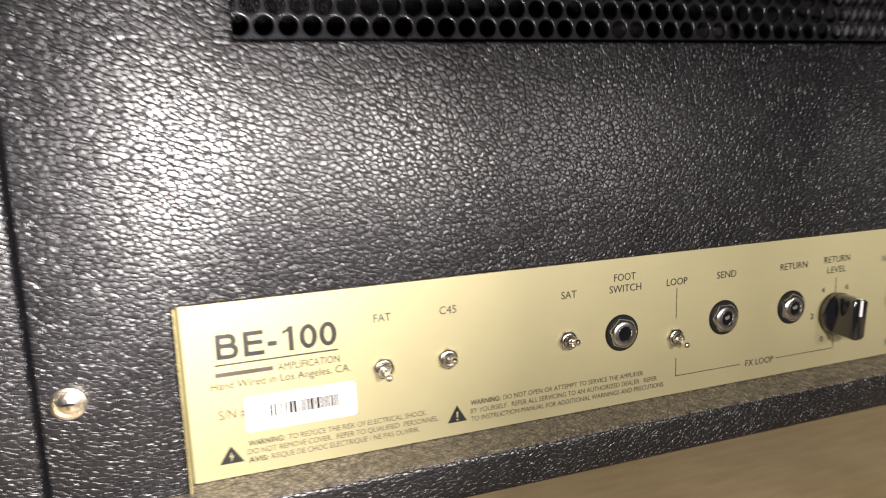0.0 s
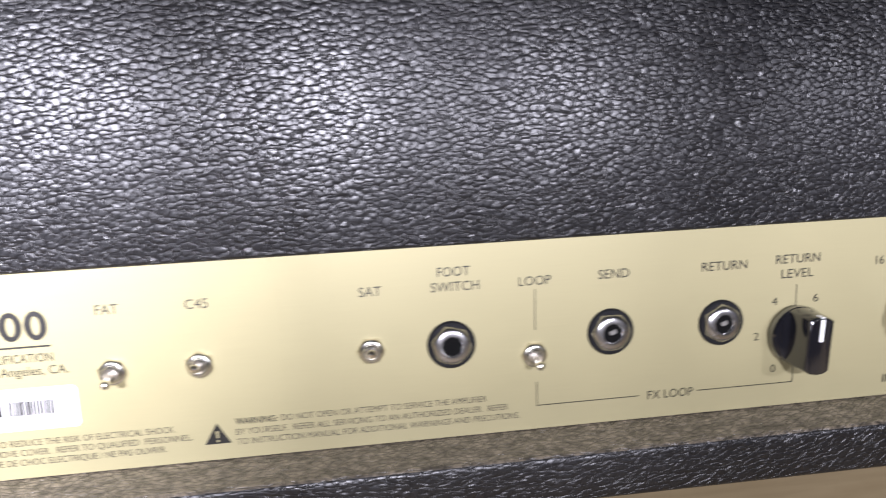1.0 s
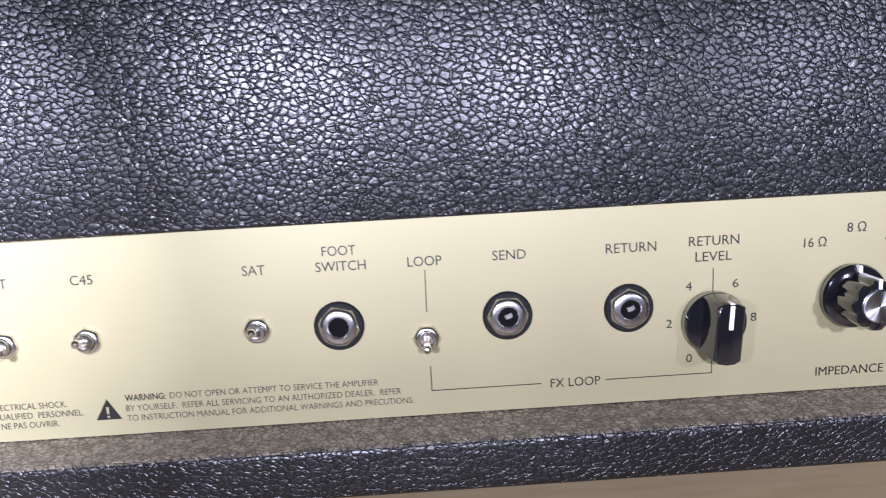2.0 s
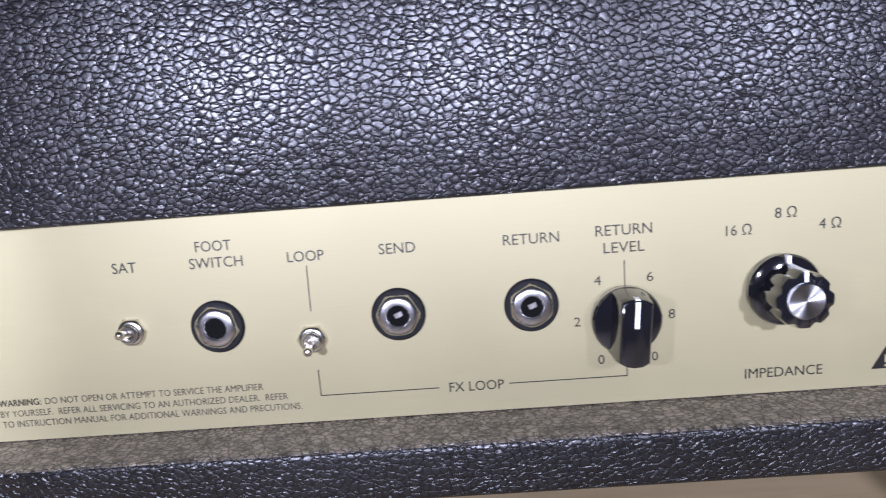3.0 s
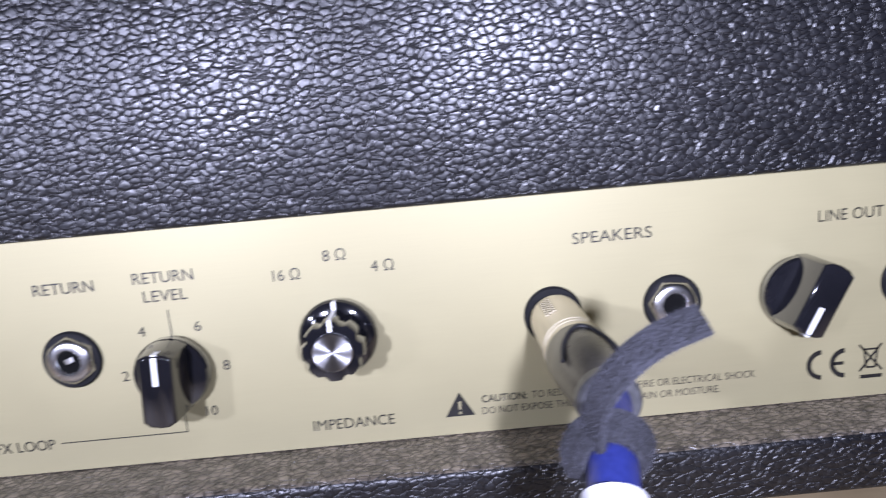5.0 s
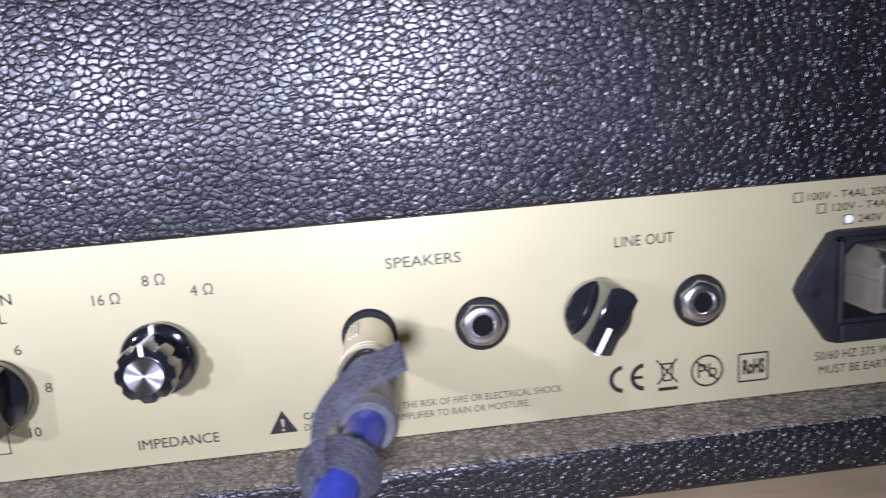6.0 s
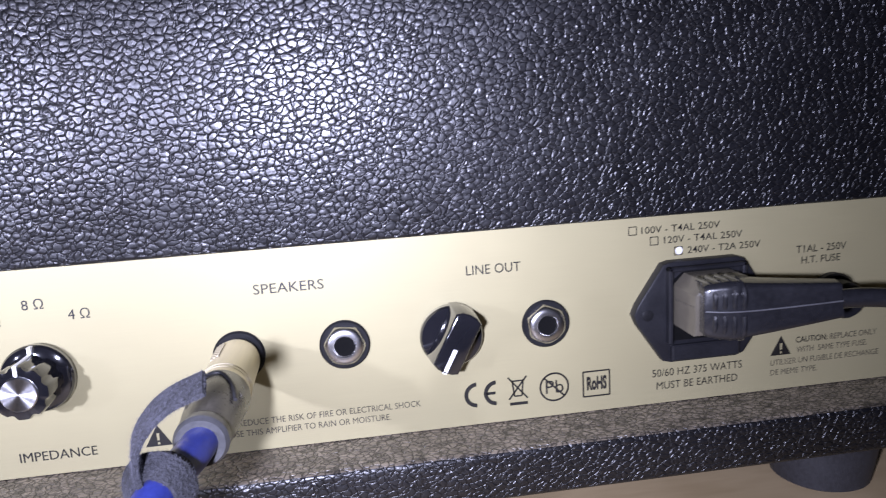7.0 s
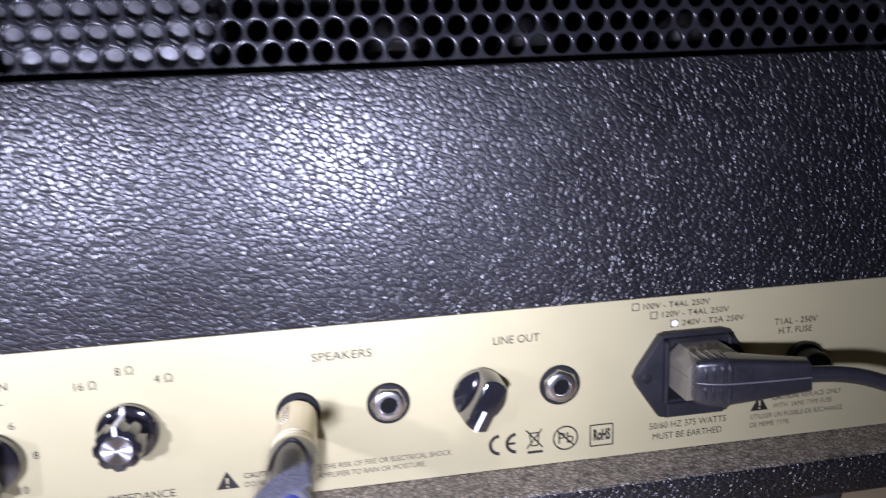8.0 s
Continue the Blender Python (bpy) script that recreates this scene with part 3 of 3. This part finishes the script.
# sticker with bars
def rounded(x0, z0, x1, z1, r, n=6):
    pts = []
    for cx, cz, a in ((x1 - r, z1 - r, 0), (x0 + r, z1 - r, 90), (x0 + r, z0 + r, 180), (x1 - r, z0 + r, 270)):
        pts += [(cx + r * math.cos(radians(a + 90 * i / n)), cz + r * math.sin(radians(a + 90 * i / n))) for i in range(n + 1)]
    return pts


sticker = part("sticker", flat(rounded(19.9, 15.2, 59.5, 28.4, 1.6), -0.00022, None, 0.0002), PAPER, plate, "white paper sticker with bar code", smooth=0)
codes = bmesh.new()
x = 28.4
rng = random.Random(5)
while x < 52.4:
    w = rng.choice((0.5, 0.6, 0.8, 1.1))
    flat([(x, 20.0), (x + w, 20.0), (x + w, 24.4), (x, 24.4)], -0.00030, codes)
    x += w + rng.choice((0.35, 0.45, 0.6))
tagged(part("bar_code", codes, DARK, sticker, smooth=0), kind="stuff")
part("printed_bar", flat([(24.0, 25.8), (55.0, 25.8), (55.0, 26.4), (24.0, 26.4)], -0.0003), PALE_INK, sticker, smooth=0)
part("printed_bar", flat([(34.2, 17.5), (47.6, 17.5), (47.6, 18.6), (34.2, 18.6)], -0.0003), PALE_INK, sticker, smooth=0)


# ---- jacks, switches and knobs ----
def hex_nut(across, hole, h0, h1, turn):
    """A hexagonal nut with chamfered corners round a hole."""
    bm = bmesh.new()
    n = 36
    rings = []
    for kind in range(7):
        ring = []
        for i in range(n):
            a = 2 * math.pi * i / n + turn
            hexr = across / 2 / math.cos((a - turn + math.pi / 6) % (math.pi / 3) - math.pi / 6)
            r, h = ((hexr, h0), (min(hexr, across * 0.52), h0 + (h1 - h0) * 0.45), (across * 0.475, h0 + (h1 - h0) * 0.76), (across * 0.43, h0 + (h1 - h0) * 0.90), (across * 0.38, h1), (hole, h1), (hole, h0 - 0.0002))[kind]
            ring.append(bm.verts.new((r * math.cos(a), -h, r * math.sin(a))))
        rings.append(ring)
    for a, b in zip(rings, rings[1:]):
        for i in range(n):
            bm.faces.new((a[i], a[(i + 1) % n], b[(i + 1) % n], b[i]))
    return bm


def jack(x, z, turn, contact, across=0.0120):
    j = part("jack_socket", lathe([(0.0078, 0.0), (0.0078, 0.0006), (0.0073, 0.0011), (0.0030, 0.0011), (0.0030, 0.0005), (0.0, 0.0005)], 44), BLACK, amp,
             "jack socket with chrome nut in a black washer", IN + Vector((x * 0.001, 0, z * 0.001)))
    part("nut", hex_nut(across, 0.0034, 0.0009, 0.0031, turn), CHROME, j, "chrome hexagonal nut", smooth=50)
    part("bushing", lathe([(0.0036, 0.0010), (0.0036, 0.0029), (0.0035, 0.0032), (0.0034, 0.0032), (0.0031, 0.0029), (0.0029, 0.0024)], 36), CHROME, j)
    # too shallow to go dark, so its shade is in the colour
    part("bore", lathe([(0.00295, 0.0025), (0.0029, 0.0006), (0.0, 0.0006)], 30), DARK, j, "shallow bore with a deep hole's shade painted in")
    if contact:
        b = sweep([(-0.0024, -0.0014, -0.0006), (-0.0012, -0.0023, -0.0001), (0.0, -0.0026, 0.0003), (0.0012, -0.0024, 0.0008), (0.0024, -0.0014, 0.0012)], [(-0.0007, -0.0001), (0.0007, -0.0001), (0.0007, 0.0001), (-0.0007, 0.0001)], None, (0, -1, 0), 4)
        part("contact", b, CONTACT, j, "bent metal contact")
    return j


jack(392.1, 31.2, 0.2, False, 0.0106)
for x, z, turn, contact in ((173.4, 31.2, 0.25, False), (226.0, 31.2, 0.5, True), (264.2, 31.2, 0.0, True), (424.0, 31.4, 0.4, False), (488.0, 31.6, 0.1, False)):
    jack(x, z, turn, contact)


def toggle(x, z, tilt, turn, label):
    s = part("toggle_switch", hex_nut(0.0080, 0.0029, 0.0, 0.0017, turn), SWITCH, amp, label, IN + Vector((x * 0.001, 0, z * 0.001)), 35)
    part("bushing", lathe([(0.0027, 0.0), (0.0027, 0.0030), (0.0024, 0.0034), (0.0018, 0.0034), (0.0014, 0.0026), (0.0, 0.0026)], 28), SWITCH, s)
    lever = lathe([(0.0010, 0.0015), (0.00095, 0.0038), (0.0011, 0.0062), (0.00135, 0.0074), (0.00135, 0.0081), (0.0010, 0.0087), (0.0, 0.0090)], 20)
    bmesh.ops.rotate(lever, verts=lever.verts, cent=(0, -0.002, 0), matrix=Matrix.Rotation(radians(tilt), 3, "X"))
    part("lever", lever, SWITCH, s, smooth=50)


toggle(70.4, 31.2, 13, 0.3, "chrome toggle switch with its lever down")
toggle(95.8, 31.2, -14, 0.1, "chrome toggle switch with its lever up")
toggle(148.0, 31.2, -14, 0.5, "chrome toggle switch with its lever up")
toggle(200.4, 25.4, 13, 0.5, "chrome toggle switch with its lever down")


def bar_knob(x, z, angle):
    """Glossy knob: a round skirt with a tall finger bar across it and a white line."""
    k = part("bar_knob", lathe([(0.0096, 0.0012), (0.0099, 0.0016), (0.0099, 0.0036), (0.0094, 0.0044), (0.0060, 0.0050), (0.0, 0.0052)], 48), GLOSS, amp,
             "glossy black bar knob with a white pointer line", IN + Vector((x * 0.001, 0, z * 0.001)))
    k.rotation_euler = (0, radians(angle), 0)
    w, l = 0.0045, 0.0098
    outline = [(-w, -l + 0.0009), (-w * 0.55, -l - 0.0003), (0, -l - 0.0006), (w * 0.55, -l - 0.0003), (w, -l + 0.0009), (w, l - 0.0012), (w * 0.55, l - 0.0002), (0, l), (-w * 0.55, l - 0.0002), (-w, l - 0.0012)]
    bm = prism(outline, -0.0015, -0.0142, 0.0008, None, 3)
    for v in bm.verts:
        out = (-v.co.y - 0.0015) / 0.0133
        v.co.x *= 1.10 - 0.18 * out
        if v.co.z > 0:
            v.co.z *= 1.0 - 0.10 * out
    part("finger_bar", bm, GLOSS, k, smooth=40)
    line = box((-0.0006, -0.01445, 0.0010), (0.0006, -0.0141, 0.0083))
    box((-0.0006, -0.0142, 0.0083), (0.0006, -0.0112, 0.00905), bm=line)
    part("pointer_line", line, WHITE, k, smooth=0)
    part("shaft_collar", lathe([(0.0078, 0.0), (0.0078, 0.0013)], 32), BLACK, k)
    return k


bar_knob(290.6, 25.6, 4)
bar_knob(457.0, 31.6, 208)


def fluted_knob(x, z):
    """Black skirted knob with eight flutes and a spun aluminium cap."""
    k = part("fluted_knob", lathe([(0.0100, 0.0008), (0.0103, 0.0012), (0.0103, 0.0026), (0.0098, 0.0034), (0.0078, 0.0044), (0.0, 0.0046)], 56), GLOSS, amp,
             "black fluted knob with aluminium cap and white line", IN + Vector((x * 0.001, 0, z * 0.001)))
    wave = lambda a, h: 1.0 - 0.11 * max(0.0, math.cos(8 * a + math.pi)) ** 1.0
    part("grip", lathe([(0.0079, 0.0040), (0.0077, 0.0080), (0.0080, 0.0132), (0.0076, 0.0143), (0.0060, 0.0146), (0.0, 0.0146)], 96, None, (0, 0), "y", wave), GLOSS, k, smooth=50)
    part("cap", lathe([(0.0050, 0.0146), (0.0050, 0.0150), (0.0047, 0.0152), (0.0024, 0.01515), (0.0, 0.0151)], 48), ALU, k, "spun aluminium cap")
    line = box((-0.0005, -0.01475, 0.0052), (0.0005, -0.0144, 0.0080))
    box((-0.0005, -0.0146, 0.0077), (0.0005, -0.0040, 0.00815), bm=line)
    box((-0.0005, -0.0050, 0.0078), (0.0005, -0.0031, 0.0102), bm=line)
    part("pointer_line", line, WHITE, k, smooth=0)
    part("shaft_collar", lathe([(0.0085, 0.0), (0.0085, 0.0009)], 32), BLACK, k)


fluted_knob(335.0, 31.2)

# ---- mains inlet and fuse holder ----
inlet = part("mains_inlet", prism([(0.5162, 0.0318), (0.5176, 0.0352), (0.5262, 0.0480), (0.5290, 0.0487), (0.5514, 0.0487), (0.5540, 0.0478), (0.5624, 0.0352), (0.5638, 0.0318), (0.5624, 0.0284),
                                  (0.5540, 0.0158), (0.5514, 0.0149), (0.5290, 0.0149), (0.5262, 0.0156), (0.5176, 0.0284)], 0.0, -0.0036, 0.0008), SATIN, amp, "black mains inlet with screw ears", IN)
for lo, hi in (((0.5270, -0.0062, 0.0220), (0.5285, -0.0030, 0.0472)), ((0.5519, -0.0062, 0.0220), (0.5534, -0.0030, 0.0472)), ((0.5270, -0.0062, 0.0458), (0.5534, -0.0030, 0.0472))):
    part("socket_rim", box(lo, hi, 0.0004, 1), SATIN, inlet)
# no recess here: a thin slab carries the well's shade as dark colour
part("socket_well_shade", prism([(0.5288, 0.0226), (0.5516, 0.0226), (0.5516, 0.0420), (0.5480, 0.0456), (0.5328, 0.0456), (0.5288, 0.0420)], -0.0034, -0.0040), DARK, inlet, "raised dark slab for the shaded socket well", smooth=0)
part("fuse_drawer", box((0.5285, -0.0052, 0.0158), (0.5518, -0.0030, 0.0212), 0.0005, 1), SATIN, inlet, "narrow black fuse drawer")
ear = lathe([(0.0019, 0.0030), (0.0019, 0.0038), (0.0015, 0.0040), (0.0, 0.0040)], 20, None, (0.5208, 0.0318))
part("screw", ear, BLACK, inlet)
fuse = part("fuse_holder", lathe([(0.0078, 0.0), (0.0078, 0.0022), (0.0072, 0.0030), (0.0062, 0.0032), (0.0060, 0.0085), (0.0054, 0.0094), (0.0, 0.0094)], 36), SATIN, amp, "round black fuse holder cap", IN + Vector((0.5870, 0, 0.0316)))
# the slot is a raised bar with its shade in the colour
part("slot", box((-0.0045, -0.0096, -0.0006), (0.0045, -0.0090, 0.0006)), DARK, fuse)

# ---- mains lead ----
lead = tagged(new("mains_lead"), "black moulded mains plug and lead in the inlet", "power cable")
lead.location = (0.545, -0.02, 0.033)
LIN = -Vector(lead.location)


def lead_part(name, bm, mat, parent=None, label="", smooth=30.0):
    return part(name, bm, mat, parent or lead, label, LIN if parent is None else (0, 0, 0), smooth)


nose = prism([(0.5292, 0.0284), (0.5518, 0.0284), (0.5518, 0.0412), (0.5480, 0.0450), (0.5330, 0.0450), (0.5292, 0.0412)], -0.0015, -0.0190, 0.0010)
lead_part("plug_nose", nose, NOSE)
rect = lambda w, h, r: [(sx * (w - r) + r * math.cos(radians(a)), sz * (h - r) + r * math.sin(radians(a))) for sx, sz, a0 in ((1, 1, 0), (-1, 1, 90), (-1, -1, 180), (1, -1, 270)) for a in (a0, a0 + 30, a0 + 60, a0 + 90)]
body_way = [(0.5300, -0.0205, 0.0382), (0.5352, -0.0220, 0.0382), (0.5415, -0.0240, 0.0384), (0.5495, -0.0266, 0.0390), (0.5575, -0.0294, 0.0398), (0.5660, -0.0320, 0.0406)]
swell = lambda t: (0.84 + 0.16 * min(1.0, t * 4) ** 0.6) * (1.0 if t < 0.36 else 0.95 - 0.37 * (t - 0.36) / 0.64)
body = sweep(body_way, rect(0.0062, 0.0088, 0.0020), grow=swell)
plug_body = lead_part("plug_body", body, PIN, None, "black moulded angled mains plug")
for i in range(4):
    x, yc, k = 0.5312 + i * 0.0025, -0.0205 - i * 0.0009, (0.97, 1.04, 1.08, 1.09)[i]
    high, low = 0.0382 + 0.0078 * k, 0.0382 - 0.0078 * k
    for way in ([(yc + 0.0045, high), (yc - 0.0038, high), (yc - 0.0060, high - 0.0022), (yc - 0.0064, high - 0.0048), (yc - 0.0061, 0.0393)], [(yc - 0.0061, 0.0371), (yc - 0.0064, low + 0.0048), (yc - 0.0060, low + 0.0022), (yc - 0.0038, low), (yc + 0.0045, low)]):
        part("grip_rib", sweep([(x, y, z) for y, z in way], circle(0.00075, 8), up=(1, 0, 0), steps=4), PIN, plug_body)
# the light caught along the seam is put in as a paler grey
seam = sweep([(x - 0.0012, y - 0.0062 * swell(k / 5) - 0.0001, z + 0.0002) for k, (x, y, z) in enumerate(body_way)], circle(0.00026, 8))
part("mould_seam", seam, COLLAR, plug_body, "thin moulding seam, its caught light painted grey")
nose_seam = sweep([(0.5290, -0.0020, 0.0368), (0.5291, -0.0100, 0.0372), (0.5292, -0.0185, 0.0376)], circle(0.00022, 8), up=(1, 0, 0))
lead_part("nose_seam", nose_seam, NOSE, None)
cord = sweep([(0.5640, -0.0316, 0.0402), (0.5735, -0.0342, 0.0406), (0.5830, -0.0372, 0.0396), (0.5950, -0.0400, 0.0355), (0.6100, -0.0440, 0.0290), (0.6450, -0.0540, 0.0080), (0.6850, -0.0640, -0.0200), (0.7300, -0.0750, -0.0303), (0.85, -0.10, -0.0306), (1.05, -0.02, -0.0306), (1.25, 0.25, -0.0306)], circle(0.0028, 16))
lead_part("cord", cord, PIN, None, "round black mains cord")

# ---- loudspeaker lead ----
PX, PZ = 0.3921, 0.0312
spk = tagged(new("speaker_lead"), "gold jack plug with grey boot on a blue cable", "audio cable")
spk.location = (PX, -0.03, PZ)
SIN = -Vector(spk.location)
barrel = part("plug_barrel", lathe([(0.0, 0.0041), (0.0060, 0.0041), (0.0066, 0.0046), (0.0067, 0.0060), (0.0069, 0.0250), (0.0071, 0.0257), (0.0072, 0.0330), (0.0, 0.0330)], 44, None, (PX, PZ)), PLUG_GOLD, spk, "gold metal plug barrel", SIN)
part("ring_line", lathe([(0.0070, 0.0268), (0.00725, 0.0270), (0.00725, 0.0275), (0.0070, 0.0277)], 44, None, (PX, PZ)), PLUG_GOLD, barrel)
part("ring_line", lathe([(0.0070, 0.0288), (0.00725, 0.0290), (0.00725, 0.0295), (0.0070, 0.0297)], 44, None, (PX, PZ)), PLUG_GOLD, barrel)
marks = bmesh.new()
for i in range(7):
    for k, a in enumerate((112, 120, 128)):
        r = 0.00705
        box((PX + r * math.cos(radians(a)) - 0.00035, -0.0075 - i * 0.0017 - 0.0011, PZ + r * math.sin(radians(a)) - 0.0002), (PX + r * math.cos(radians(a)) + 0.00035, -0.0075 - i * 0.0017, PZ + r * math.sin(radians(a)) + 0.0002), bm=marks)
part("printed_bar", marks, FAINT, barrel)
boot = part("boot", lathe([(0.0, 0.0322), (0.0072, 0.0322), (0.0075, 0.0330), (0.0072, 0.0420), (0.0062, 0.0535), (0.0058, 0.0560), (0.0, 0.0560)], 44, None, (PX, PZ)), BOOT, spk, "grey rubber boot", SIN)
part("collar", lathe([(0.0, 0.0555), (0.0059, 0.0555), (0.0062, 0.0563), (0.0062, 0.0588), (0.0055, 0.0600), (0.0042, 0.0598), (0.0, 0.0590)], 40, None, (PX, PZ)), COLLAR, boot, "paler grey end collar")
trim_path = [(PX + 0.0075 * math.cos(radians(a)), -y, PZ + 0.0075 * math.sin(radians(a))) for a, y in ((35, 0.0468), (52, 0.0405), (78, 0.0356), (102, 0.0356), (128, 0.0405), (145, 0.0468))]
part("moulded_line", sweep(trim_path, circle(0.0005, 8)), RUBBER, boot)
cable_way = [(PX, -0.0585, PZ), (PX - 0.0010, -0.0640, PZ - 0.0003), (PX - 0.0028, -0.0715, PZ - 0.0005), (PX - 0.0050, -0.0800, PZ - 0.0014), (PX - 0.0068, -0.0875, PZ - 0.0034)]
part("cable", sweep(cable_way, circle(0.0040, 20)), BLUE, spk, "blue cable end", SIN)
sleeve_way = [(PX - 0.0065, -0.0862, PZ - 0.0030), (PX - 0.0076, -0.0910, PZ - 0.0064), (PX - 0.0084, -0.0960, PZ - 0.0175), (PX - 0.0070, -0.1000, PZ - 0.0340), (PX - 0.0030, -0.1050, PZ - 0.0515), (PX + 0.0060, -0.1140, PZ - 0.0590), (PX + 0.03, -0.135, PZ - 0.0597), (PX + 0.08, -0.20, PZ - 0.0597), (PX + 0.2, -0.40, PZ - 0.0597)]
part("sleeve", sweep(sleeve_way, circle(0.0050, 22)), SLEEVE, spk, "white sleeve over the cable", SIN)

# strap
strap = tagged(new("cable_strap"), "dark grey fuzzy hook and loop strap round the cable", "cable tie")
c = Vector((PX - 0.0040, -0.0752, PZ - 0.0004))
strap.location = c
TIN = -c
ribbon = [(-0.0026, -0.0006), (0.0, -0.0007), (0.0026, -0.0006), (0.0029, 0.0), (0.0026, 0.0006), (0.0, 0.0007), (-0.0026, 0.0006), (-0.0029, 0.0)]
ax = Vector((-0.26, -0.96, -0.08)).normalized()
u = (Vector((1, 0, 0)) - ax * ax.x).normalized()
w = ax.cross(u)
loop = [c + (u * math.cos(a) + w * math.sin(a)) * (0.0048 + 0.0007 * i / 10) + ax * (0.0003 * i - 0.001) for i in range(17) for a in (2 * math.pi * i / 10,)]
strap_wrap = part("wrap", sweep(loop, ribbon, None, tuple(loop[0] - c), 5), FELT, strap, "", TIN, 60)
tail = [Vector(p) for p in ((0.3862, -0.0765, 0.0285), (0.3846, -0.0790, 0.0345), (0.3854, -0.0806, 0.0415), (0.3890, -0.0822, 0.0472), (0.3938, -0.0834, 0.0512), (0.4003, -0.0842, 0.0540))]
strap_tail = part("tail", sweep(tail, ribbon, None, (-1, -0.36, 0.16), 6), FELT, strap, "", TIN, 60)


def fuzz(name, skin, count, seed):
    """Short loose fibres that stand out of a fabric's faces."""
    rng = random.Random(seed)
    verts, faces = [], []
    polys = list(skin.polygons)
    for _ in range(count):
        f = polys[rng.randrange(len(polys))]
        ws = [rng.random() ** 2 + 0.01 for _ in f.vertices]
        p = sum((skin.vertices[v].co * w for v, w in zip(f.vertices, ws)), Vector()) / sum(ws)
        d = (Vector(f.normal) * 0.6 + Vector([rng.gauss(0, 0.6) for _ in range(3)])).normalized() * rng.uniform(0.0003, 0.0011)
        e = d.orthogonal().normalized()
        k = len(verts)
        verts += [p - e * 0.00003, p + e * 0.00003, p + d * 0.6 + e * 0.00010, p + d + e * 0.0002]
        faces += [(k, k + 1, k + 2), (k, k + 2, k + 3)]
    me = bpy.data.meshes.new(name)
    me.from_pydata(verts, [], faces)
    me.materials.append(LINT)
    return me


LINT = plain("grey_lint", (0.055, 0.055, 0.068), 0.9, 0.0, 900.0, 0.4)
for piece, n in ((strap_tail, 8000), (strap_wrap, 9000)):
    tagged(part("fuzz", fuzz("fuzz", piece.data, n, n), LINT, strap, "short grey fibres", TIN), kind="stuff")
